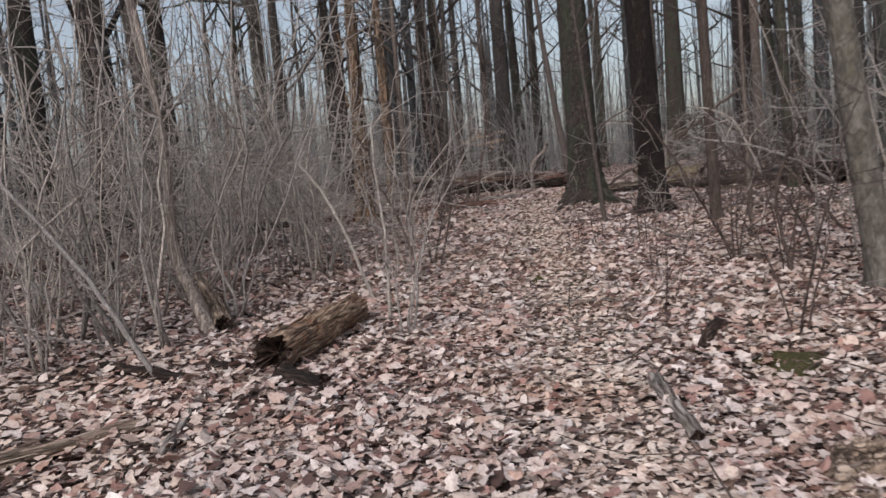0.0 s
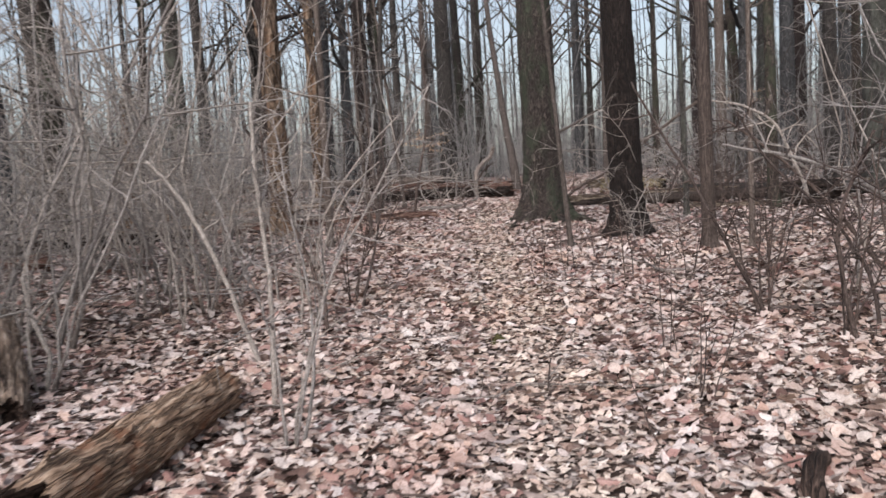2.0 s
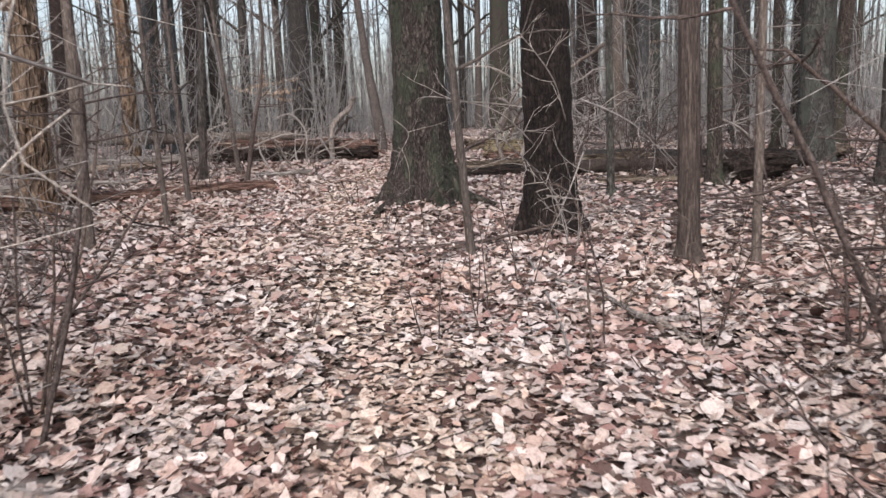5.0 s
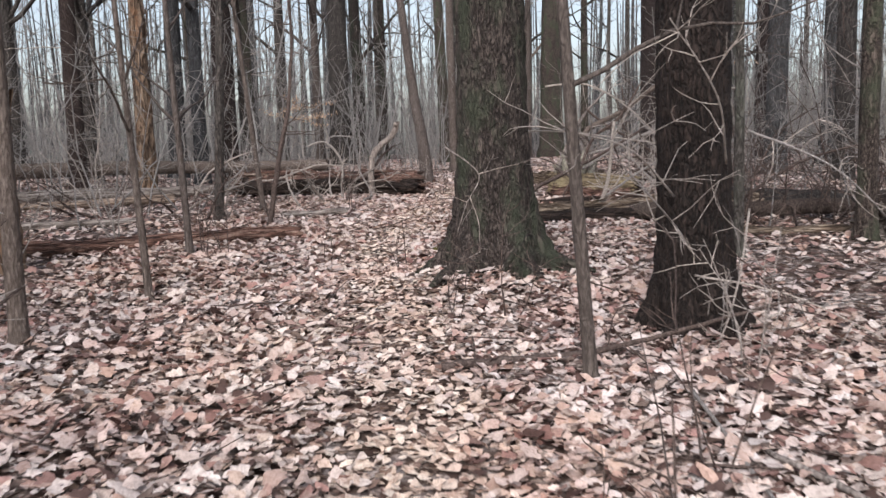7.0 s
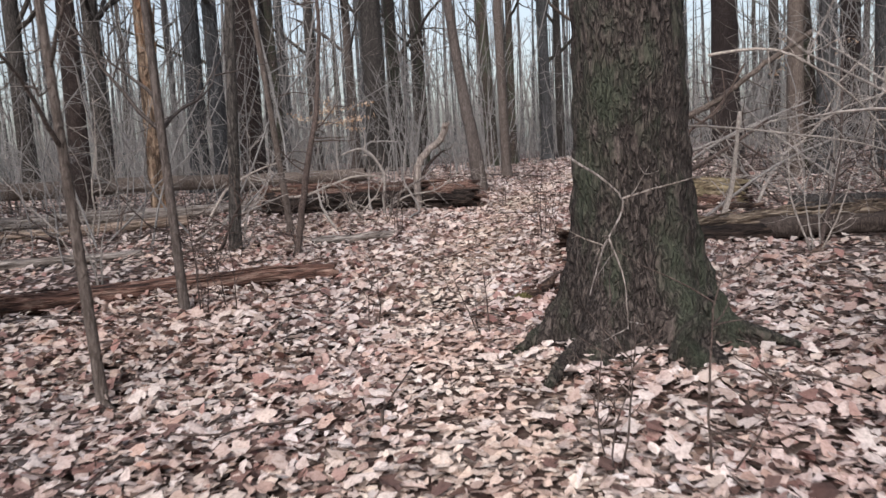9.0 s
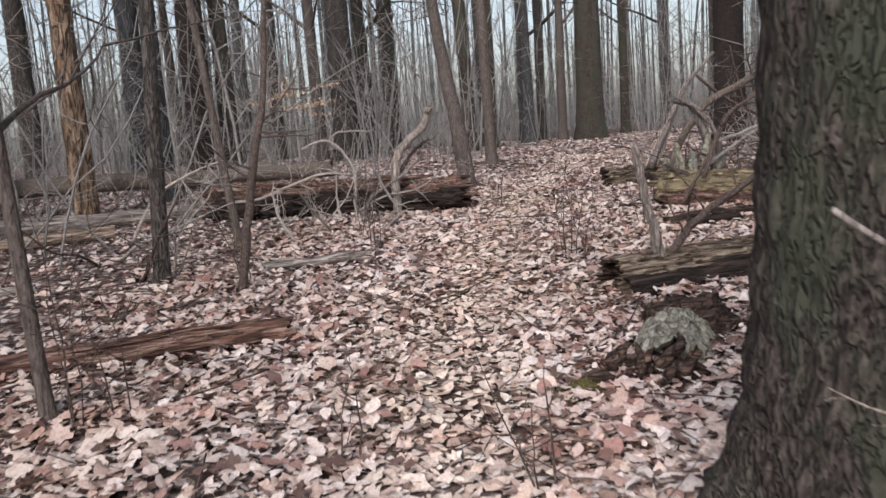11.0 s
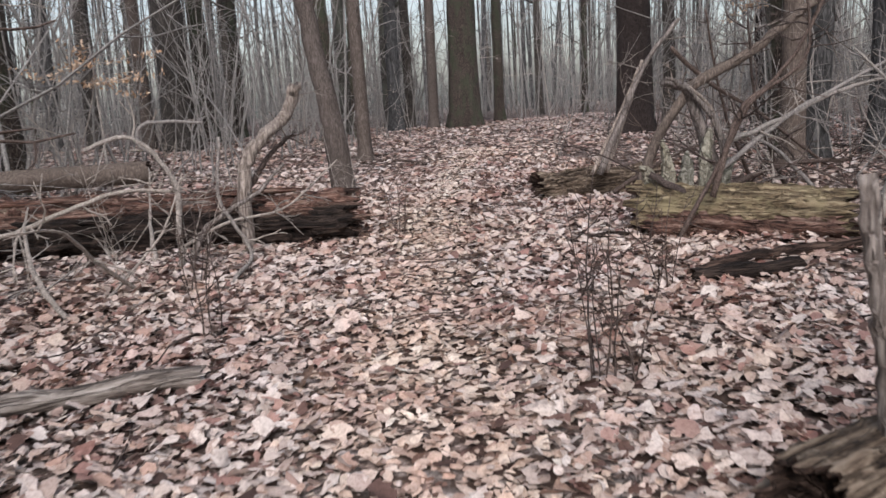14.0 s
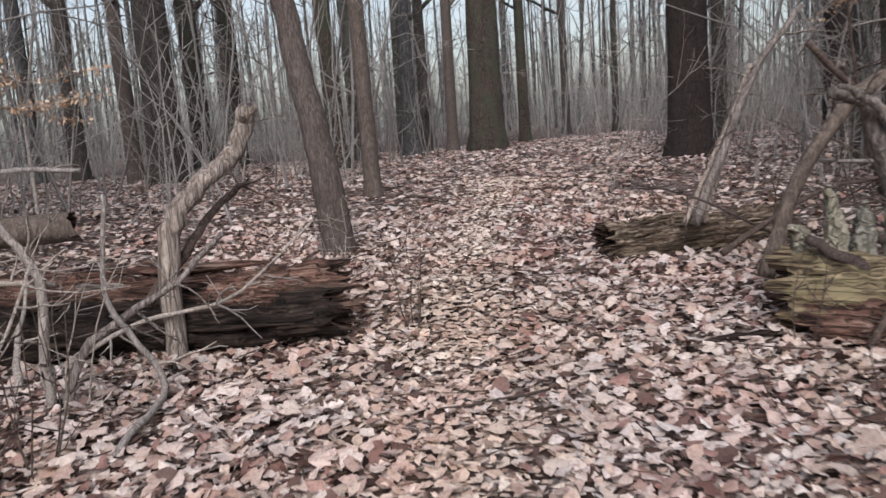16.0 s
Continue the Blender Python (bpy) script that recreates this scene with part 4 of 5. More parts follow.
stick("dead_branch", [(2.61, 24.6, 0.56), (2.73, 24.75, 0.66), (2.92, 25.2, 0.72), (2.80, 25.2, 0.99), (2.70, 25.2, 1.23), (2.75, 25.2, 1.70)], 0.021, 0.012, TWIG_GREY, "curved dead branch rising over a log", 64, twigs=6, reach=0.4, steps=26)
stick("leaning_snag", [(6.72, 25.25, 0.75), (6.96, 25.2, 1.39), (7.35, 25.1, 1.89), (8.01, 25.0, 2.22), (8.57, 24.8, 2.66), (9.4, 24.6, 3.2)], 0.055, 0.04, BARK_SAPLING,
      "leaning dead trunk propped over fallen logs", 65, "snag", 12, 8, 0.8, 30)
stick("split_snag", [(7.1, 24.4, 0.9), (7.06, 24.4, 1.39), (6.83, 24.4, 1.74), (6.6, 24.4, 1.91), (6.45, 24.4, 1.96)], 0.04, 0.014, SNAG_GREY, "pale split and bent dead branch over logs", 66, "snag", 10, 3, 0.3)
stick("split_snag", [(7.3, 24.5, 0.8), (7.1, 24.45, 1.3), (6.95, 24.4, 1.65), (6.7, 24.4, 1.88)], 0.03, 0.012, SNAG_GREY, "pale splintered dead branch over a log", 67, "snag", 8, 3, 0.3)
stick("split_snag", [(7.05, 26.4, 0.95), (7.39, 26.4, 1.63), (7.70, 26.4, 2.17), (8.16, 26.4, 2.64)], 0.04, 0.022, SNAG_GREY, "long grey split branch standing over a log", 68, "snag", 9, 4, 0.5)
stick("split_snag", [(7.2, 26.5, 0.95), (7.52, 26.5, 1.7), (7.72, 26.5, 2.2)], 0.035, 0.018, SNAG_GREY, "grey split branch beside another", 69, "snag", 9, 3, 0.4)
stick("split_snag", [(6.98, 26.45, 0.95), (7.3, 26.45, 1.5), (7.62, 26.45, 2.1)], 0.022, 0.012, SNAG_GREY, "thin grey split branch over logs", 70, "snag", 8, 3, 0.4)
stick("dead_branch", [(6.35, 24.1, 0.6), (6.79, 24.0, 1.37), (6.94, 23.9, 1.73), (7.31, 23.8, 1.98), (7.46, 23.8, 2.2), (7.41, 23.8, 2.6)], 0.022, 0.012, TWIG_DARK,
      "curving dark dead branch over a mossy log", 71, twigs=10, reach=0.6, steps=24)
stick("dead_branch", [(6.8, 24.2, 1.1), (7.51, 24.2, 1.51), (8.1, 24.2, 1.75), (9.2, 24.3, 2.1)], 0.028, 0.014, TWIG_GREY, "long grey dead branch over a mossy log", 72, twigs=10, reach=0.7)
stick("dead_branch", [(7.43, 25.6, 2.28), (7.94, 25.6, 1.89), (8.59, 25.6, 1.55), (9.6, 25.6, 0.9)], 0.026, 0.016, TWIG_DARK, "dark dead branch hanging in a tangle", 73, twigs=8, reach=0.6)
stick("dead_branch", [(6.81, 24.3, 0.85), (6.6, 24.4, 0.97), (6.42, 24.6, 1.12)], 0.05, 0.03, TWIG_DARK, "short dark branch stub on a mossy log", 74, twigs=0)
stick("dead_branch", [(4.17, 20.15, 0.72), (4.52, 20.4, 0.94), (4.97, 20.6, 1.13), (5.71, 20.9, 1.40), (6.6, 21.2, 1.8)], 0.035, 0.018, TWIG_DARK, "dark branch rising from a broken log", 75, twigs=9, reach=0.6)
stick("pale_snag", [(4.15, 20.2, 0.70), (4.10, 20.2, 1.0), (4.03, 20.2, 1.27), (3.97, 20.2, 1.62)], 0.045, 0.024, SNAG_GREY, "pale splintered standing snag by a log", 76, "snag", 12, 0, steps=22, shape_amount=0.12)
for k, (ux, uy, uz, lx) in enumerate(((6.62, 24.55, 1.42, -0.10), (6.74, 24.50, 1.30, 0.02), (6.86, 24.42, 1.50, 0.08), (6.97, 24.33, 1.22, 0.16), (6.55, 24.68, 1.18, -0.16))):
    stick("wood_slab", [(ux, uy, 0.78), (ux + lx * 0.5, uy, 0.5 + uz * 0.5), (ux + lx, uy, uz)], 0.075, 0.02, LICHEN, "upright splintered slab on a mossy log", 240 + k, "wood slab", 10, 0,
          shape_amount=0.3, group="splintered slabs")
stick("pale_snag", [(5.45, 20.6, 0.6), (5.30, 20.6, 0.99), (5.23, 20.6, 1.25)], 0.045, 0.02, SNAG_GREY, "short pale snag on a broken log", 77, "snag", 10, 0)
stick("dead_branch", [(5.6, 20.5, 0.62), (5.7, 20.4, 1.1), (5.75, 20.3, 1.9)], 0.035, 0.02, TWIG_GREY, "grey upright dead branch at a broken log", 78, twigs=6)
for k, (a, b, c) in enumerate((((8.6, 24.6, 0.6), (8.0, 24.9, 1.3), (7.2, 25.4, 1.5)), ((9.0, 25.6, 0.7), (8.2, 25.2, 1.6), (7.8, 24.9, 2.5)), ((7.6, 23.2, 0.6), (8.3, 23.6, 1.3), (9.2, 24.2, 1.5)),
                               ((6.9, 25.9, 0.8), (7.8, 25.8, 1.2), (9.0, 25.6, 1.25)), ((8.9, 22.4, 0.6), (8.0, 22.9, 1.4), (7.4, 23.3, 2.1)), ((9.4, 26.6, 0.7), (8.6, 26.2, 1.7), (8.2, 26.0, 2.7)),
                               ((5.9, 21.6, 0.6), (6.8, 21.5, 1.2), (7.9, 21.6, 1.6)), ((6.2, 19.6, 0.5), (6.7, 20.0, 1.4), (7.0, 20.4, 2.4)))):
    stick("dead_branch", [a, b, c], 0.026, 0.009, (TWIG_GREY, TWIG_DARK)[k % 2], "bare dead branch in a tangle of fallen limbs", 200 + k, twigs=12, reach=0.8, group="fallen tree tangle")

stick("dead_branch", [(5.3, 10.7, 0.25), (4.7, 10.8, 1.05), (4.1, 10.9, 1.62), (3.75, 10.92, 1.88)], 0.024, 0.010, TWIG_DARK, "dark dead branch leaning out of a shrub", 250, twigs=8, reach=0.5)
stick("dead_branch", [(9.6, 19.0, 0.6), (8.6, 18.4, 1.2), (7.6, 17.8, 1.5)], 0.03, 0.012, TWIG_GREY, "grey dead branch over fallen logs", 251, twigs=10, reach=0.7)
stick("dead_branch", [(7.4, 20.2, 0.6), (8.2, 19.6, 1.3), (9.2, 19.0, 1.6)], 0.028, 0.012, TWIG_DARK, "dark dead branch over fallen logs", 252, twigs=10, reach=0.7)
log("fallen_log", (-4.6, 21.6, 0.62), (-0.9, 22.7, 0.62), 0.07, 0.05, WOOD_GREY, "thin grey fallen log among saplings", 32, rings=40)
log("fallen_log", (-5.2, 19.6, 0.6), (-2.2, 20.9, 0.6), 0.08, 0.06, WOOD_BROWN, "brown fallen log in the undergrowth", 33, rings=36)

# branches lying on the leaves near the trail
stick("fallen_stick", [(2.0, 14.05, 0.41), (2.45, 14.02, 0.43), (2.88, 13.95, 0.45)], 0.026, 0.02, TWIG_DARK, "dark fallen stick lying against a sapling", 80, twigs=0)
stick("fallen_stick", [(2.85, 13.95, 0.45), (3.4, 14.0, 0.52), (4.3, 14.1, 0.66)], 0.018, 0.010, TWIG_DARK, "thin dark stick propped in front of a wet trunk", 81, twigs=5)
stick("fallen_stick", [(1.02, 7.82, 0.08), (1.6, 7.85, 0.11), (2.18, 7.8, 0.10)], 0.014, 0.010, TWIG_DARK, "thin stick on the leaves", 82, twigs=3)
stick("fallen_stick", [(3.35, 9.5, 0.17), (3.9, 9.45, 0.19), (4.6, 9.3, 0.17)], 0.03, 0.02, TWIG_DARK, "dark dead stick at a shrub's foot", 84, twigs=3)
stick("fallen_stick", [(1.0, 8.1, 0.09), (1.6, 7.85, 0.10), (2.2, 7.6, 0.08)], 0.012, 0.007, TWIG_GREY, "thin pale stick across leaves", 85, twigs=3)
stick("fallen_stick", [(1.45, 23.05, 0.58), (1.9, 23.1, 0.6), (2.3, 23.15, 0.58)], 0.02, 0.015, TWIG_DARK, "short dark stick on the leaves", 86)
stick("fallen_stick", [(0.0, 20.9, 0.54), (0.35, 21.2, 0.56), (0.8, 21.5, 0.55)], 0.022, 0.014, TWIG_DARK, "dark stick behind a fallen log", 87, twigs=3)
stick("fallen_stick", [(3.85, 22.4, 0.56), (4.1, 22.0, 0.58), (4.4, 21.5, 0.54)], 0.010, 0.006, TWIG_DARK, "thin dark stick lying on leaves", 88, twigs=4)
stick("fallen_stick", [(-0.62, 15.1, 0.43), (-0.3, 15.2, 0.44), (0.05, 15.3, 0.43)], 0.025, 0.015, TWIG_DARK, "dark stick at a sapling's foot", 89, twigs=2)
stick("fallen_stick", [(5.6, 24.6, 0.6), (5.9, 24.62, 0.62), (6.25, 24.6, 0.6)], 0.025, 0.018, WOOD_DARK, "dark rotten stick on the leaves", 90)
stick("fallen_stick", [(6.4, 32.9, 0.83), (6.7, 32.2, 0.84), (6.9, 31.6, 0.82)], 0.03, 0.02, TWIG_DARK, "dark stick in the leaves by the trees", 91)
stick("fallen_branch", [(-2.42, 6.5, 0.06), (-2.87, 6.5, 0.92), (-3.37, 6.5, 1.62), (-3.9, 6.6, 2.3)], 0.024, 0.014, TWIG_GREY, "long bare branch leaning out of the leaves", 93, twigs=7, reach=0.6, steps=20)
stick("grey_snag", [(-2.4, 8.1, 0.06), (-2.58, 8.3, 0.49), (-2.75, 8.35, 0.97), (-2.72, 8.35, 2.1), (-2.9, 8.4, 3.6)], 0.085, 0.03, SNAG_GREY, "bent grey dead stem with torn foot", 94, "snag", 12, 8, 0.9, 26)
stick("bare_branch", [(3.5, 16.6, 2.14), (3.88, 16.5, 2.14), (4.29, 16.5, 1.9), (4.60, 16.5, 1.6)], 0.009, 0.004, TWIG_GREY, "bare branch from the oak trunk", 95, twigs=9, reach=0.6)
stick("bare_branch", [(3.15, 16.6, 1.75), (4.24, 18.0, 1.75), (5.27, 18.0, 1.6), (5.8, 18.0, 1.46)], 0.010, 0.005, TWIG_GREY, "long bare branch behind the oak", 96, twigs=9, reach=0.7)
for pts, r0, sd in (([(2.46, 16.0, 1.64), (2.72, 15.97, 1.42), (2.61, 15.96, 1.18), (2.53, 15.94, 0.96)], 0.007, 97), ([(2.72, 15.97, 1.42), (2.89, 15.96, 1.46), (3.06, 15.97, 1.49)], 0.005, 98),
                    ([(2.64, 15.96, 1.24), (2.70, 15.92, 1.03), (2.69, 15.86, 0.80)], 0.005, 99)):
    stick("dead_vine", pts, r0, 0.003, SNAG_GREY, "pale dead vine clinging to the oak's bark", sd, "vine", twigs=3, reach=0.22, steps=18, group="vines on the oak")
stick("leaning_root", [(3.09, 15.80, 0.92), (3.03, 15.80, 0.85), (2.92, 15.78, 0.76), (2.86, 15.76, 0.66)], 0.028, 0.022, BARK_OAK, "short root stub leaning on the oak's foot", 102, "root")
for k, (a, b, c) in enumerate((((3.6, 14.4, 1.3), (3.1, 14.0, 1.62), (2.5, 13.8, 1.75)), ((4.1, 14.35, 1.2), (3.7, 13.8, 0.85), (3.4, 13.5, 0.55)), ((3.65, 14.3, 1.0), (3.2, 13.7, 1.25), (2.75, 13.4, 1.6)),
                               ((4.05, 14.3, 1.7), (4.4, 13.9, 1.45), (4.8, 13.7, 0.95)), ((3.7, 14.3, 0.8), (4.0, 13.7, 0.75), (4.4, 13.3, 0.5)), ((3.9, 14.3, 1.5), (3.6, 13.9, 1.9), (3.2, 13.7, 2.3)))):
    stick("bare_branch", [a, b, c], 0.008, 0.003, TWIG_GREY, "bare grey side branch of a wet dark trunk", 220 + k, twigs=10, reach=0.55, group="twigs round the dark trunk")

stick("leaning_sapling", [(3.43, 9.43, 0.11), (3.2, 9.43, 0.54), (2.8, 9.43, 1.31), (2.54, 9.43, 1.73), (2.3, 9.43, 2.17)], 0.018, 0.008, TWIG_DARK, "dark crooked leaning sapling rising from the leaves", 601, "sapling", 8, 9, 0.6, 22, first=0.2)
stick("bare_shrub", [(3.66, 8.52, 0.06), (3.55, 8.52, 0.57), (3.52, 8.52, 0.97), (3.64, 8.52, 1.31), (3.8, 8.52, 1.65)], 0.022, 0.01, TWIG_DARK, "dark crooked shrub stem with side twigs", 602, "shrub", 8, 10, 0.7, 22, first=0.2)
stick("arching_branch", [(4.28, 8.82, 1), (3.8, 8.82, 1.31), (3.33, 8.82, 1.49), (2.79, 8.82, 1.61)], 0.022, 0.009, TWIG_GREY, "long arching bare branch reaching out of a shrub", 603, "branch", 8, 10, 0.6, 22, first=0.2)
stick("arching_branch", [(3.58, 9.02, 1.15), (3.44, 9.02, 1.49), (3.3, 9.02, 1.76), (3.06, 9.02, 1.9), (2.8, 9.02, 1.96)], 0.016, 0.007, TWIG_GREY, "curved bare branch bent over the leaves", 604, "branch", 8, 9, 0.5, 22, first=0.2)
stick("bare_shrub", [(4.02, 8.8, 0.09), (3.92, 8.8, 0.57), (3.59, 8.8, 1.05), (3.16, 8.8, 1.44), (2.9, 8.8, 1.85)], 0.017, 0.007, TWIG_DARK, "dark thin shrub stem bending over the trail", 605, "shrub", 8, 9, 0.6, 22, first=0.2)
stick("pale_branch", [(-0.82, 9.13, 0.09), (-1.09, 9.13, 0.95), (-1.34, 9.13, 1.47), (-1.54, 9.13, 1.74)], 0.022, 0.014, TWIG_GREY, "pale bare branch leaning out of the leaves", 606, "branch", 8, 5, 0.5, 22, first=0.2)
stick("sapling", [(-0.59, 8.08, 0.05), (-0.57, 8.08, 0.56), (-0.56, 8.08, 1.01), (-0.6, 8.08, 1.56), (-0.59, 8.08, 2.04)], 0.02, 0.01, TWIG_GREY, "thin grey sapling with bare twigs", 607, "sapling", 8, 10, 0.6, 22, first=0.2)
stick("bare_shrub", [(-0.35, 9.95, 0.15), (-0.36, 9.95, 0.45), (-0.48, 9.95, 0.88), (-0.63, 9.95, 1.25), (-0.76, 9.95, 1.49), (-0.79, 9.95, 1.97)], 0.017, 0.008, TWIG_DARK, "dark red-brown crooked shrub stem", 608, "shrub", 8, 9, 0.5, 22, first=0.2)
stick("bare_shrub", [(-0.06, 10.67, 0.22), (0.11, 10.67, 0.82), (0.19, 10.67, 1.23), (0.25, 10.67, 1.61), (0.23, 10.67, 2.13)], 0.015, 0.006, TWIG_DARK, "dark thin shrub stem in leaf litter", 609, "shrub", 8, 8, 0.5, 22, first=0.2)
stick("pale_branch", [(-0.46, 10.62, 0.23), (-0.42, 10.62, 0.63), (-0.32, 10.62, 1), (-0.1, 10.62, 1.4), (0.21, 10.62, 1.66)], 0.011, 0.006, TWIG_GREY, "pale thin arching branch of a shrub", 610, "branch", 8, 4, 0.35, 22, first=0.2)
stick("bare_shrub", [(-0.62, 10.41, 0.2), (-0.59, 10.41, 0.44), (-0.6, 10.41, 1.13), (-0.5, 10.41, 1.72), (-0.48, 10.41, 2.27)], 0.015, 0.007, TWIG_GREY, "grey shrub stem forking into bare twigs", 611, "shrub", 8, 10, 0.6, 22, first=0.2)
stick("bare_shrub", [(-0.92, 11.25, 0.24), (-0.94, 11.25, 0.98), (-1.05, 11.25, 1.57), (-1.2, 11.25, 2.2)], 0.013, 0.006, TWIG_GREY, "grey shrub stem forking into bare twigs", 612, "shrub", 8, 10, 0.6, 22, first=0.2)
stick("fallen_stick", [(-0.75, 8.04, 0.1), (-0.03, 7.96, 0.1), (0.76, 7.78, 0.11), (1.05, 7.98, 0.12), (1.6, 7.69, 0.14), (2.15, 7.61, 0.14)], 0.009, 0.006, SNAG_GREY, "long thin pale stick lying over the leaves", 613, "branch", 8, 3, 0.3, 22, first=0.2)
stick("fallen_branch", [(3.07, 12.54, 0.37), (3.22, 11.95, 0.33), (3.21, 11.47, 0.31), (3.45, 11.34, 0.32)], 0.013, 0.022, SNAG_GREY, "pale lichened fallen branch with bare forks", 614, "branch", 8, 10, 0.6, 22, first=0.2)
stick("fallen_stick", [(3.13, 13.28, 0.41), (2.88, 12.26, 0.35), (2.74, 11.65, 0.28), (2.53, 11.02, 0.26)], 0.01, 0.008, TWIG_GREY, "thin brown stick across pale leaves", 615, "branch", 8, 2, 0.3, 22, first=0.2)
stick("fallen_stick", [(3.2, 11.74, 0.31), (3.29, 11.37, 0.3), (3.26, 11.05, 0.28), (3.34, 10.94, 0.27)], 0.016, 0.012, SNAG_GREY, "pale grey stick beside a fallen branch", 616, "branch", 8, 5, 0.4, 22, first=0.2)
stick("bare_shrub", [(2.71, 11.12, 0.2), (2.69, 11.12, 0.57), (2.67, 11.12, 0.86), (2.61, 11.12, 1.11), (2.5, 11.12, 1.2)], 0.008, 0.004, TWIG_DARK, "thin reddish shrub stem in leaf litter", 617, "shrub", 8, 6, 0.35, 22, first=0.2)
stick("bare_shrub", [(2.81, 11.17, 0.2), (2.8, 11.17, 0.55), (2.75, 11.17, 0.76), (2.68, 11.17, 1.03)], 0.007, 0.003, TWIG_DARK, "thin reddish shrub stem in leaf litter", 618, "shrub", 8, 5, 0.3, 22, first=0.2)
stick("bare_shrub", [(2.19, 11.52, 0.22), (2.13, 11.52, 0.52), (2.12, 11.52, 0.81), (2.11, 11.52, 1)], 0.006, 0.003, TWIG_DARK, "thin upright reddish shoot in leaves", 619, "shrub", 8, 4, 0.25, 22, first=0.2)
stick("split_snag", [(7.12, 24.5, 0.85), (7.09, 24.5, 1.02), (6.99, 24.5, 1.27), (6.9, 24.5, 1.55), (6.78, 24.5, 1.82), (6.65, 24.5, 1.9), (6.5, 24.5, 1.93)], 0.075, 0.035, SNAG_GREY, "thick pale split snag bent over the logs", 620, "snag", 8, 4, 0.3, 22, first=0.5)
stick("dead_branch", [(6.62, 24, 0.95), (6.9, 24, 1.64), (7.17, 24, 1.83), (7.55, 24, 2.18), (7.9, 24, 2.7)], 0.026, 0.014, TWIG_DARK, "curving dark dead branch over a mossy log", 621, "branch", 8, 9, 0.6, 22, first=0.2)
stick("dead_branch", [(7.5, 24.9, 0.85), (8.01, 25, 0.95), (8.45, 25, 1.03), (9.32, 25, 1.01)], 0.035, 0.02, TWIG_DARK, "dark horizontal dead branch in a tangle", 622, "branch", 8, 12, 0.6, 22, first=0.2)
stick("dead_branch", [(6.93, 24.2, 1.38), (7.44, 24.2, 1.51), (8.28, 24.2, 1.77), (9.2, 24.2, 1.9)], 0.028, 0.014, TWIG_GREY, "long grey dead branch over fallen limbs", 623, "branch", 8, 10, 0.6, 22, first=0.2)
stick("dead_branch", [(5.57, 22.96, 0.6), (6.18, 23.05, 0.64), (6.94, 23.08, 0.62), (7.6, 23, 0.62)], 0.05, 0.035, WOOD_ROT, "rotten dark limb before a mossy log", 624, "branch", 8, 6, 0.4, 22, first=0.2)
stick("dead_branch", [(-0.31, 24.5, 0.75), (0, 24.5, 1.24), (0.4, 24.5, 1.48), (0.84, 24.5, 1.63)], 0.022, 0.012, TWIG_GREY, "bare grey branch leaning over a rotting log", 626, "branch", 8, 8, 0.5, 22, first=0.2)


def tangle(count, x0, x1, y0, y1, z1, mat, seed):
    """Crooked dead branches heaped over one another."""
    r = np.random.default_rng(seed)
    for k in range(count):
        x, y = r.uniform(x0, x1), r.uniform(y0, y1)
        a, ln = r.uniform(0, 6.28), r.uniform(0.9, 2.2)
        z = float(ground_z(x, y))
        pts = [(x, y, z + 0.03)]
        for j in range(1, 4):
            a += r.normal(0, 0.35)
            pts.append((pts[-1][0] + math.cos(a) * ln / 4, pts[-1][1] + math.sin(a) * ln / 4, z + 0.05 + (z1 * r.uniform(0.5, 1.0)) * j / 3))
        stick("dead_branch", pts, r.uniform(0.012, 0.026), 0.006, mat, "bare dead branch in a tangle of fallen limbs", seed * 100 + k, twigs=8, reach=0.5, group="fallen tree tangle", steps=18)


tangle(6, 7.6, 9.8, 22.6, 26.6, 1.0, TWIG_DARK, 7)
tangle(5, 6.8, 9.0, 21.0, 24.0, 0.9, TWIG_GREY, 8)
tangle(7, -0.6, 2.4, 24.2, 26.2, 0.9, TWIG_GREY, 9)
tangle(6, -3.5, 0.2, 22.0, 26.0, 0.8, TWIG_DARK, 10)
tangle(6, 7.0, 10.0, 16.5, 20.5, 1.0, TWIG_DARK, 11)

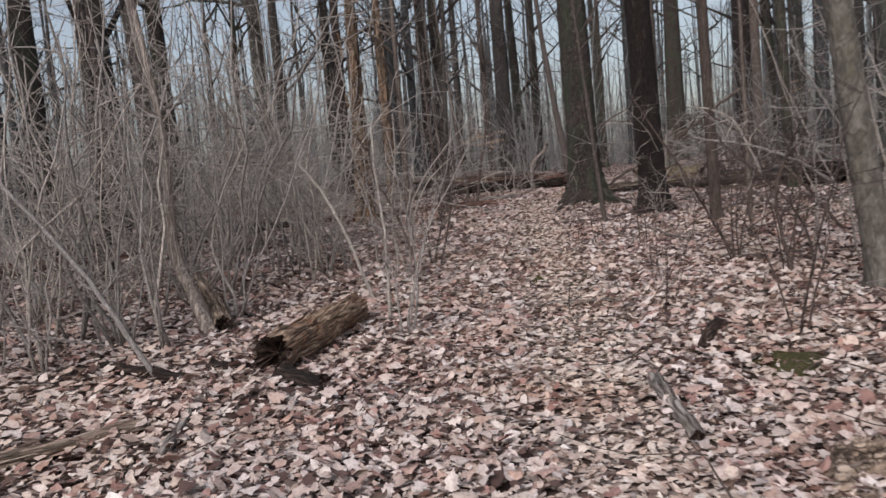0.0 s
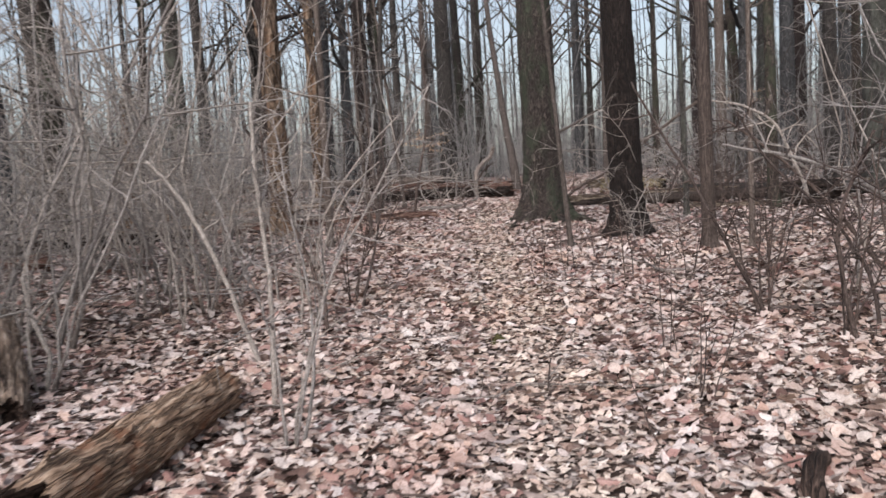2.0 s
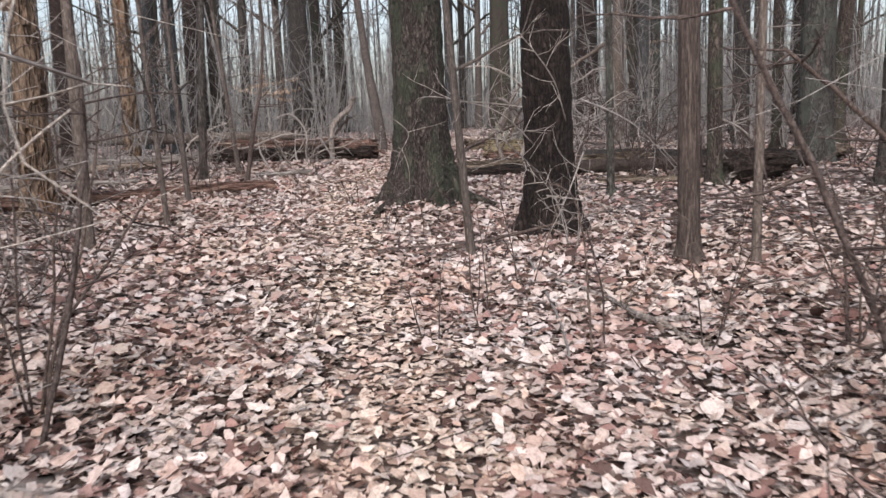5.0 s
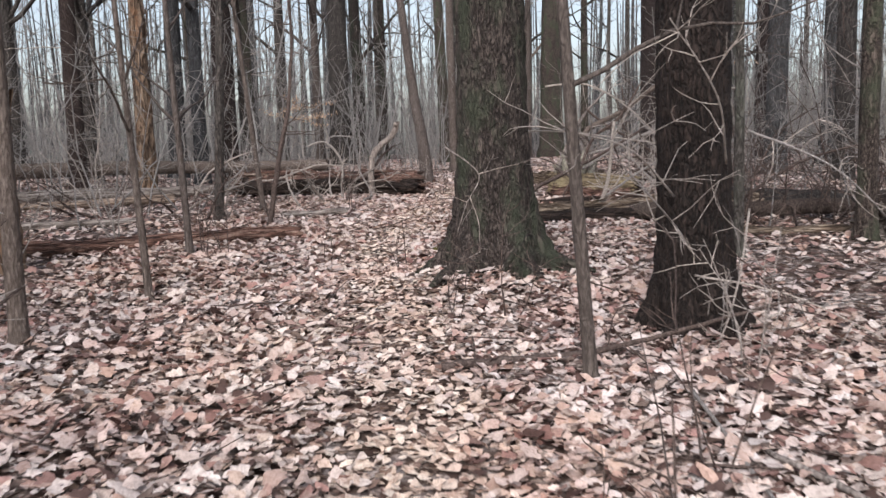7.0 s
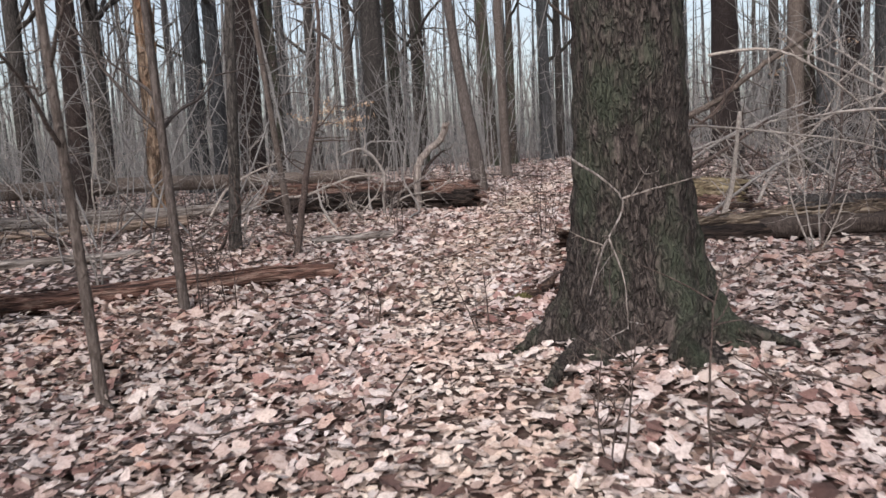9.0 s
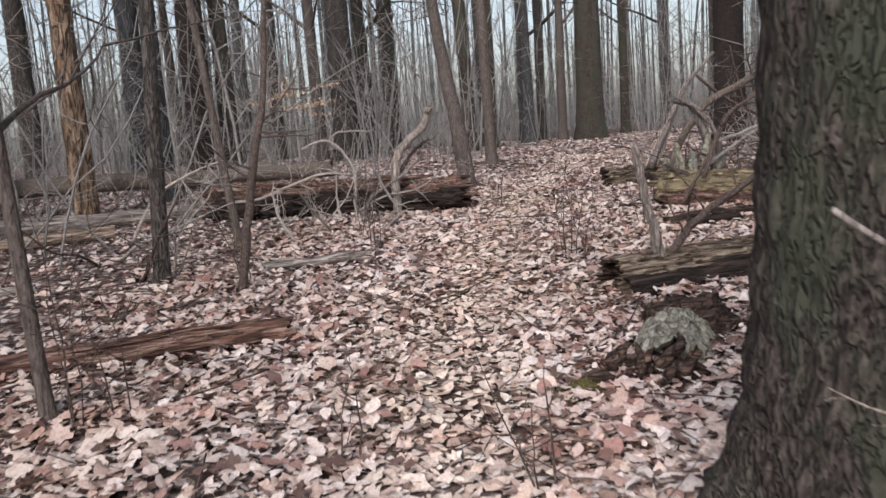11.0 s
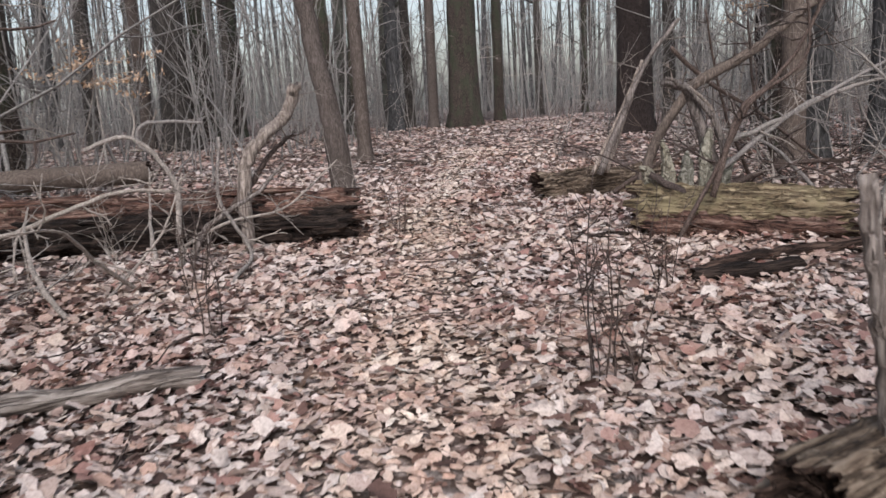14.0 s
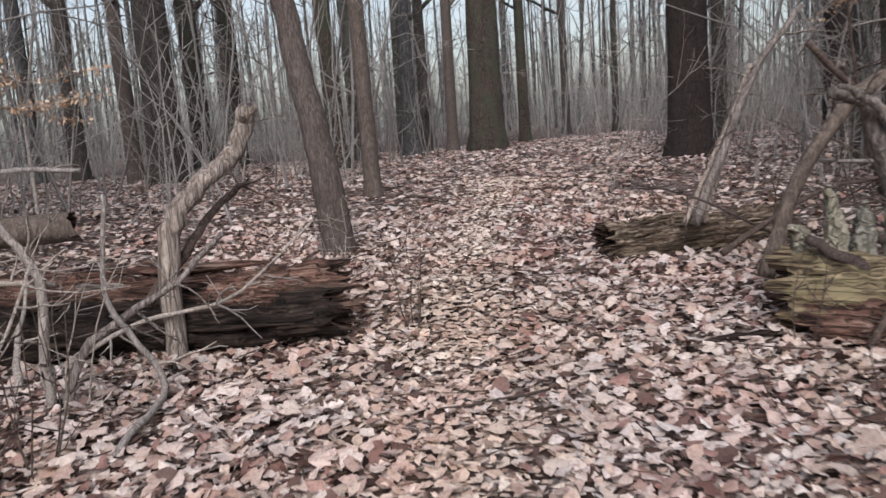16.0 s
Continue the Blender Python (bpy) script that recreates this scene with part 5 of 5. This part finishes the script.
# ---- shrubs and thickets ----
SHRUBS = (
    # x, y, stems, height, spread, dark bark
    (-0.40, 7.3, 4, 2.3, 0.25, 0), (-0.14, 11.0, 5, 2.4, 0.35, 1), (-0.42, 10.3, 4, 2.6, 0.45, 0), (2.60, 5.95, 3, 1.9, 0.5, 1), (2.21, 8.45, 3, 1.0, 0.3, 1), (3.40, 9.45, 4, 2.2, 0.6, 1),
    (3.62, 8.6, 4, 2.4, 0.6, 1), (2.02, 7.4, 3, 0.8, 0.35, 1), (2.33, 12.0, 2, 0.9, 0.2, 1), (2.82, 12.5, 3, 1.0, 0.3, 1), (3.66, 13.6, 4, 1.2, 0.5, 0), (2.32, 15.1, 3, 0.9, 0.25, 1),
    (2.66, 14.95, 2, 0.9, 0.25, 1), (0.54, 18.8, 3, 1.0, 0.3, 1), (0.3, 23.0, 4, 1.6, 0.5, 0), (1.05, 22.1, 3, 1.2, 0.3, 1), (5.95, 19.3, 4, 1.4, 0.5, 0), (0.32, 18.75, 3, 1.2, 0.3, 1),
    (2.37, 23.3, 5, 0.9, 0.35, 1), (3.90, 21.55, 4, 1.1, 0.25, 1), (4.02, 21.5, 3, 1.0, 0.3, 1), (2.40, 24.6, 4, 1.1, 0.5, 1), (2.5, 25.35, 3, 1.0, 0.5, 0), (5.3, 22.9, 3, 0.9, 0.3, 1),
    (6.2, 24.4, 2, 1.1, 0.4, 1), (4.5, 26.0, 4, 0.8, 0.4, 1), (4.3, 27.2, 4, 1.2, 0.4, 0), (1.6, 17.9, 2, 0.5, 0.2, 1), (2.3, 17.4, 3, 0.6, 0.3, 1), (1.9, 11.6, 2, 0.6, 0.2, 1),
    (3.3, 10.9, 3, 1.0, 0.35, 1), (4.1, 10.7, 4, 1.5, 0.5, 1), (5.6, 14.0, 3, 1.0, 0.4, 1), (-0.6, 13.0, 4, 1.7, 0.4, 0),
    (-1.0, 16.0, 3, 1.4, 0.4, 0), (-0.9, 20.6, 4, 1.5, 0.5, 0), (1.9, 26.0, 4, 1.2, 0.5, 0), (7.4, 28.0, 3, 0.8, 0.4, 1),
)
for k, (sx, sy, n, h, sp, dk) in enumerate(SHRUBS):
    shrub("shrub", sx, sy, n, h, sp, TWIG_DARK if dk else TWIG_GREY, "leafless dark-stemmed shrub in leaf litter" if dk else "leafless grey-twigged shrub in leaf litter", 500 + k, twigs=5 if h < 1.3 else 8,
          radius=0.0065 if h < 1.3 else 0.012, group="trailside shrubs")

brush = [shrub("brush", -70 - 3 * k, -66, (4, 3, 3, 5, 4, 2, 3)[k], (2.6, 3.4, 4.4, 2.0, 3.0, 4.0, 3.6)[k], (0.6, 0.5, 0.45, 0.9, 0.6, 0.5, 0.8)[k], TWIG_GREY, "dense bare grey understorey brush", 700 + k, twigs=8,
               radius=0.017, group="understorey brush", bend=0.19, fork=0.55) for k in range(7)]
dark_brush = [shrub("brush", -100 - 3 * k, -66, (4, 3, 5)[k], (2.8, 3.8, 2.2)[k], (0.8, 0.6, 1.0)[k], TWIG_DARK, "tangled dark bare understorey brush", 720 + k, twigs=9, radius=0.017, group="dark understorey brush",
                    bend=0.24, fork=0.7) for k in range(3)]
rng = np.random.default_rng(31)


def thicket(count, x0, x1, y0, y1, lo=0.75, hi=1.15, models=brush):
    for j in range(count):
        bx, by = rng.uniform(x0, x1), rng.uniform(y0, y1)
        m = pose(bx, by, float(ground_z(bx, by)) - 0.03, rng.uniform(-8, 8), rng.uniform(-8, 8), rng.uniform(0, 360))
        ob = copy_thing(models[int(rng.integers(0, len(models)))], m)
        s = rng.uniform(lo, hi)
        ob.scale = (s, s, s)


thicket(20, -8.5, -2.4, 9.0, 18.0, 0.8, 1.4)
thicket(5, -5.0, -2.0, 8.0, 11.0, 0.9, 1.4)
thicket(8, -2.7, -1.5, 11.0, 15.0, 0.7, 1.25)
thicket(3, -2.6, -1.2, 8.8, 12.5, 0.6, 1.1)
thicket(5, -4.8, -3.0, 5.8, 8.4)
thicket(6, -4.4, -2.2, 6.8, 9.5, 0.9, 1.35)
thicket(10, -6.5, -2.2, 8.5, 13.5, 1.3, 1.75)
thicket(13, 4.4, 8.0, 7.4, 10.2, 0.8, 1.4)
thicket(6, 4.8, 7.5, 4.5, 7.5)
thicket(4, 8.4, 11.0, 11.5, 17.0, 0.7, 1.1)
thicket(4, 5.9, 8.4, 18.4, 20.0, 0.6, 0.9, dark_brush)
thicket(5, 8.0, 12.0, 18.6, 21.5, 0.8, 1.1, dark_brush)
thicket(6, -4.6, -2.5, 14.0, 18.0, 0.7, 1.2)
thicket(18, -9.0, -2.0, 19.5, 27.0, 0.6, 1.1)
thicket(16, -9.0, 3.0, 30.0, 37.0, 0.6, 1.1)
thicket(16, 8.8, 18.0, 21.0, 31.0, 0.6, 1.1)
thicket(8, 3.0, 9.0, 36.0, 45.0, 0.5, 0.8)
thicket(10, 16.0, 28.0, 30.0, 46.0, 0.6, 1.1)
thicket(8, -4.2, -1.5, 10.0, 15.0, 1.2, 1.7)


def undergrowth():
    """The uncountable haze of twigs and thin poles under the far trees."""
    r = np.random.default_rng(9)
    g = Geo()
    for _ in range(3500):
        x, y = r.uniform(-30, 46), r.uniform(29, 74)
        if y < 52 and -3.6 + (y - 29) * 0.11 < x - float(trail_x(y)) < 5.0 - (y - 29) * 0.16:
            continue
        z = float(ground_z(x, y))
        h = r.uniform(0.8, 4.2) if r.random() < 0.8 else r.uniform(4, 9)
        line = wander(r, (x, y, z), (r.normal(0, 0.18), r.normal(0, 0.18), 1), h, 5, 0.10, 0.02)
        r0 = 0.008 + 0.004 * h
        g.tube(line, np.linspace(r0, r0 * 0.3, 6), 3, False)
        for _ in range(4):
            j = r.integers(1, 5)
            t2 = wander(r, line[j], (r.normal(), r.normal(), 0.9), h * r.uniform(0.2, 0.45), 3, 0.2, 0.05)
            g.tube(t2, np.linspace(r0 * 0.5, r0 * 0.2, 4), 3, False)
    for _ in range(150):
        y = r.uniform(19, 33)
        x = float(trail_x(y)) + r.choice((-1, 1)) * r.uniform(4.6, 12.0)
        h = r.uniform(1.2, 4.5)
        line = wander(r, (x, y, float(ground_z(x, y))), (r.normal(0, 0.4), r.normal(0, 0.3), 1), h, 7, 0.2, 0.02)
        r0 = 0.006 + 0.0028 * h
        g.tube(line, np.linspace(r0, r0 * 0.3, 8), 4, False)
        twig_spray(r, g, line, r0, 9, h * 0.32, 3, 0.7, 0.03, 0.12)
    return tagged(new("undergrowth", g.mesh("undergrowth", TWIG_MID)), "grey haze of bare undergrowth twigs", "undergrowth", kind="stuff")


undergrowth()


def beech_sprig(x, y, z, seed):
    """A low branch that has kept its orange-brown dry leaves."""
    rg = np.random.default_rng(seed)
    root = anchor("beech_sapling", x, y, float(ground_z(x, y)), "thin beech sapling holding dry orange leaves", "sapling")
    dz = z - float(ground_z(x, y))
    stem = wander(rg, (0, 0, 0), (0.05, 0, 1), dz * 1.25, 8, 0.04)
    g = Geo()
    g.tube(stem, np.linspace(0.03, 0.01, 9), 6)
    part("stem", g, TWIG_GREY, root)
    boughs, leaves = Geo(), Geo()
    for k in range(9):
        i = int(rg.integers(6, 8))
        a = rg.uniform(0, 6.28)
        line = wander(rg, stem[i], (math.cos(a), math.sin(a) * 0.6, rg.uniform(-0.08, 0.10)), rg.uniform(0.5, 1.0), 6, 0.1)
        boughs.tube(line, np.linspace(0.008, 0.003, 7), 3, False)
        for p in line[1:]:
            for _ in range(9):
                u, w = rg.normal(0, 1, 3), rg.normal(0, 1, 3)
                u /= np.linalg.norm(u)
                w -= w @ u * u
                w /= np.linalg.norm(w)
                c = p + rg.normal(0, 1, 3) * (0.09, 0.09, 0.03)
                s = rg.uniform(0.022, 0.042)
                leaves.add([c - u * s, c + w * s * 0.5, c + u * s, c - w * s * 0.5], [(0, 1, 2, 3)])
    tagged(part("bough_spray", boughs, TWIG_GREY, root), kind="stuff")
    tagged(part("foliage", leaves, ORANGE_LEAF, root, "dry orange-brown leaves", smooth=False), kind="stuff")
    return root


def orange_leaf():
    m, nt, b = material("dry_orange_leaf", 0.7)
    pick = nt.nodes.new("ShaderNodeNewGeometry").outputs["Random Per Island"]
    nt.links.new(ramp(nt, ((0, (0.30, 0.17, 0.095)), (0.5, (0.47, 0.32, 0.21)), (1, (0.60, 0.47, 0.36))), pick), b.inputs["Base Color"])
    return m


ORANGE_LEAF = orange_leaf()
beech_sprig(1.85, 31.0, 2.5, 1)
beech_sprig(12.6, 30.6, 3.4, 3)


def floor_twigs():
    """Small broken sticks strewn over the leaves."""
    r = np.random.default_rng(12)
    g = Geo()
    for _ in range(1300):
        y = r.uniform(1.5, 34)
        x = float(trail_x(y)) + r.choice((-1, 1)) * r.uniform(0.35, 7.0)
        a, ln = r.uniform(0, 6.28), r.uniform(0.12, 0.9)
        line = wander(r, (x, y, float(ground_z(x, y)) + r.uniform(0.03, 0.06)), (math.cos(a), math.sin(a), r.uniform(-0.02, 0.06)), ln, 4, 0.10)
        line[:, 2] = np.maximum(line[:, 2], ground_z(line[:, 0], line[:, 1]) + 0.03)
        r0 = r.uniform(0.003, 0.009)
        g.tube(line, np.linspace(r0, r0 * 0.5, 5), 4, True)
    return tagged(new("floor_twigs", g.mesh("floor_twigs", TWIG_DARK)), "small broken twigs strewn over the leaves", "twigs", kind="stuff")


floor_twigs()

# ---- moss cushions ----
def moss_patch(x, y, rx, ry, seed):
    rg = np.random.default_rng(seed)
    root = anchor("moss_patch", x, y, float(ground_z(x, y)), "low green moss cushion among leaves", "moss")
    g = Geo()
    n, m = 28, 8
    ang = np.linspace(0, 6.283, n, endpoint=False)
    edge = 1 + 0.2 * np.sin(3 * ang + seed) + 0.15 * np.sin(5 * ang) + rg.normal(0, 0.06, n)
    verts, faces = [], []
    for i in range(m):
        u = i / (m - 1)
        verts.append(np.stack((rx * edge * np.cos(ang) * (1 - u), ry * edge * np.sin(ang) * (1 - u), 0.10 * np.sqrt(u) - 0.01 + rg.normal(0, 0.006, n)), 1))
    for i in range(m - 1):
        for j in range(n):
            faces.append((i * n + j, i * n + (j + 1) % n, (i + 1) * n + (j + 1) % n, (i + 1) * n + j))
    g.add(np.concatenate(verts), faces)
    part("cushion", g, MOSS, root)


moss_patch(2.2, 5.25, 0.26, 0.3, 1)
moss_patch(1.05, 9.15, 0.07, 0.07, 3)

# ---- leaf litter: the uncountable layer, then single leaves along the trail ----
HALF_LEAVES = (
    ((0.06, 0.14), (0.22, 0.24), (0.11, 0.36), (0.31, 0.52), (0.14, 0.62), (0.27, 0.80)),
    ((0.14, 0.10), (0.25, 0.28), (0.29, 0.46), (0.26, 0.64), (0.17, 0.80), (0.06, 0.93)),
    ((0.20, 0.06), (0.38, 0.22), (0.26, 0.38), (0.42, 0.58), (0.20, 0.66), (0.17, 0.86)),
)
PLAIN_LEAVES = (((0.27, 0.25), (0.25, 0.72)), ((0.38, 0.30), (0.22, 0.66)), ((0.22, 0.40), (0.30, 0.75)))


def leaf_template(halves, k, fold, bend, twist):
    """Vertices of one leaf: base, tip, then the edge points of each side."""
    edge = np.array(halves[k])
    xy = np.concatenate(([(0, 0), (0, 1)], edge, edge * (-1, 1)))
    z = fold * np.abs(xy[:, 0]) + bend * (xy[:, 1] - 0.5) ** 2 + twist * xy[:, 0] * (xy[:, 1] - 0.5)
    return np.stack((xy[:, 0], xy[:, 1] - 0.5, z), 1)


def leaf_faces(n):
    return (0, *range(2, 2 + n), 1), (1, *range(1 + 2 * n, 1 + n, -1), 0)


rng = np.random.default_rng(2024)
TEMPLATES = np.array([leaf_template(HALF_LEAVES, k % 3, rng.uniform(-0.25, 0.35), rng.uniform(-0.25, 0.5), rng.uniform(-0.5, 0.5)) for k in range(24)])
PLAIN = np.array([leaf_template(PLAIN_LEAVES, k % 3, rng.uniform(-0.25, 0.35), rng.uniform(-0.25, 0.5), rng.uniform(-0.5, 0.5)) for k in range(24)])


def scatter(count, x0, x1, y0, y1, keep):
    x, y = rng.uniform(x0, x1, count), rng.uniform(y0, y1, count)
    sel = keep(x, y)
    return x[sel], y[sel]


def leaf_layer(kinds, x, y, size, tilt, lift):
    n = len(x)
    tpl = kinds[rng.integers(0, len(kinds), n)]
    tpl = tpl * np.stack((rng.uniform(0.65, 1.35, n), np.ones(n), rng.uniform(0.3, 2.0, n)), -1)[:, None, :] + rng.normal(0, 0.045, tpl.shape)
    tpl = tpl * (size * rng.uniform(0.45, 1.45, n))[:, None, None]
    yaw, a, b = rng.uniform(0, 6.283, n), rng.normal(0, 1, n) * tilt, rng.normal(0, 1, n) * tilt
    cy, sy, ca, sa, cb, sb = np.cos(yaw), np.sin(yaw), np.cos(a), np.sin(a), np.cos(b), np.sin(b)
    px, py, pz = tpl[:, :, 0], tpl[:, :, 1], tpl[:, :, 2]
    py, pz = py * ca[:, None] - pz * sa[:, None], py * sa[:, None] + pz * ca[:, None]
    px, pz = px * cb[:, None] + pz * sb[:, None], -px * sb[:, None] + pz * cb[:, None]
    qx, qy = px * cy[:, None] - py * sy[:, None] + x[:, None], px * sy[:, None] + py * cy[:, None] + y[:, None]
    low = pz.min(axis=1)
    qz = pz - low[:, None] * 0.75 + (ground_z(x, y) + rng.uniform(0.0, 1.0, n) * lift)[:, None]
    return np.stack((qx, qy, qz), -1).reshape(-1, 3)


def leaf_mesh(name, verts, side, mat=None):
    """One mesh of leaves that have so many edge points a side."""
    per, faces = 2 + 2 * side, leaf_faces(side)
    n = len(verts) // per
    me = bpy.data.meshes.new(name)
    me.vertices.add(n * per)
    me.vertices.foreach_set("co", verts.astype(np.float32).ravel())
    loops = (np.arange(n)[:, None] * per + np.array(faces[0] + faces[1])[None, :]).astype(np.int32).ravel()
    me.loops.add(len(loops))
    me.loops.foreach_set("vertex_index", loops)
    me.polygons.add(n * 2)
    me.polygons.foreach_set("loop_start", (np.arange(n * 2) * (side + 2)).astype(np.int32))
    me.update(calc_edges=True)
    me.validate()
    me.materials.append(mat or LEAF)
    return me


def offset(x, y):
    return np.abs(x - trail_x(y))


ax, ay = scatter(340000, -4, 9, 1.2, 31, lambda x, y: (offset(x, y) < rng.normal(3.0, 0.4, len(x))) & (y > rng.normal(2.0, 0.4, len(x))) & (offset(x, y) > rng.normal(0.42, 0.16, len(x))))
tx_, ty_ = scatter(330000, -1, 9, 1.2, 36, lambda x, y: offset(x, y) < rng.normal(0.50, 0.28, len(x)))
bx_, by_ = scatter(168000, -12, 20, -5, 47, lambda x, y: (offset(x, y) >= rng.normal(2.9, 0.4, len(x))) | (y < 1.6))
dx_, dy_ = scatter(60000, -7, 7.5, 0.5, 14, lambda x, y: (offset(x, y) >= rng.normal(3.0, 0.4, len(x))) & (offset(x, y) < rng.normal(5.5, 0.8, len(x))))
cx_, cy_ = scatter(40000, -8, 20, 31, 47, lambda x, y: offset(x, y) < 3.0)
part_of = int(len(ax) * 0.36)
tagged(new("leaf_litter", leaf_mesh("leaf_litter", leaf_layer(PLAIN, ax[part_of:], ay[part_of:], 0.064, 0.31, 0.055), 2)),
       "thick layer of small dry pinkish-brown fallen leaves", "leaf litter", kind="stuff")
tagged(new("leaf_litter", leaf_mesh("leaf_litter", leaf_layer(TEMPLATES, ax[:part_of], ay[:part_of], 0.088, 0.27, 0.068), 6)),
       "thick layer of dry tan and pinkish-brown fallen leaves", "leaf litter", kind="stuff")
tagged(new("leaf_litter", leaf_mesh("leaf_litter", leaf_layer(PLAIN, tx_, ty_, 0.062, 0.22, 0.028), 2, LEAF_TRODDEN)),
       "broken red-brown leaves trodden into the trail", "leaf litter", kind="stuff")
tagged(new("leaf_litter", leaf_mesh("leaf_litter", np.concatenate((leaf_layer(PLAIN, dx_, dy_, 0.085, 0.26, 0.05), leaf_layer(PLAIN, bx_, by_, 0.098, 0.22, 0.05), leaf_layer(PLAIN, cx_, cy_, 0.11, 0.16, 0.03))), 2)),
       "thick layer of dry pale fallen leaves off the trail", "leaf litter", kind="stuff")

singles = []
for k in range(8):
    v = TEMPLATES[k * 3 % 24] * 0.125
    me = bpy.data.meshes.new("leaf")
    me.from_pydata((v - (0, 0, v[:, 2].min())).tolist(), [], [list(f) for f in leaf_faces(6)])
    me.materials.append(LEAF_SINGLE)
    singles.append(me)
for k in range(300):
    ly = 2.5 + 24.0 * k / 300
    lx = float(trail_x(ly)) + rng.normal(0, 0.9)
    ob = new("leaf", singles[k % 8])
    ob.parent = ground
    ob.matrix_basis = pose(lx, ly, float(ground_z(lx, ly)) + 0.035, rng.normal(0, 9), rng.normal(0, 9), rng.uniform(0, 360))
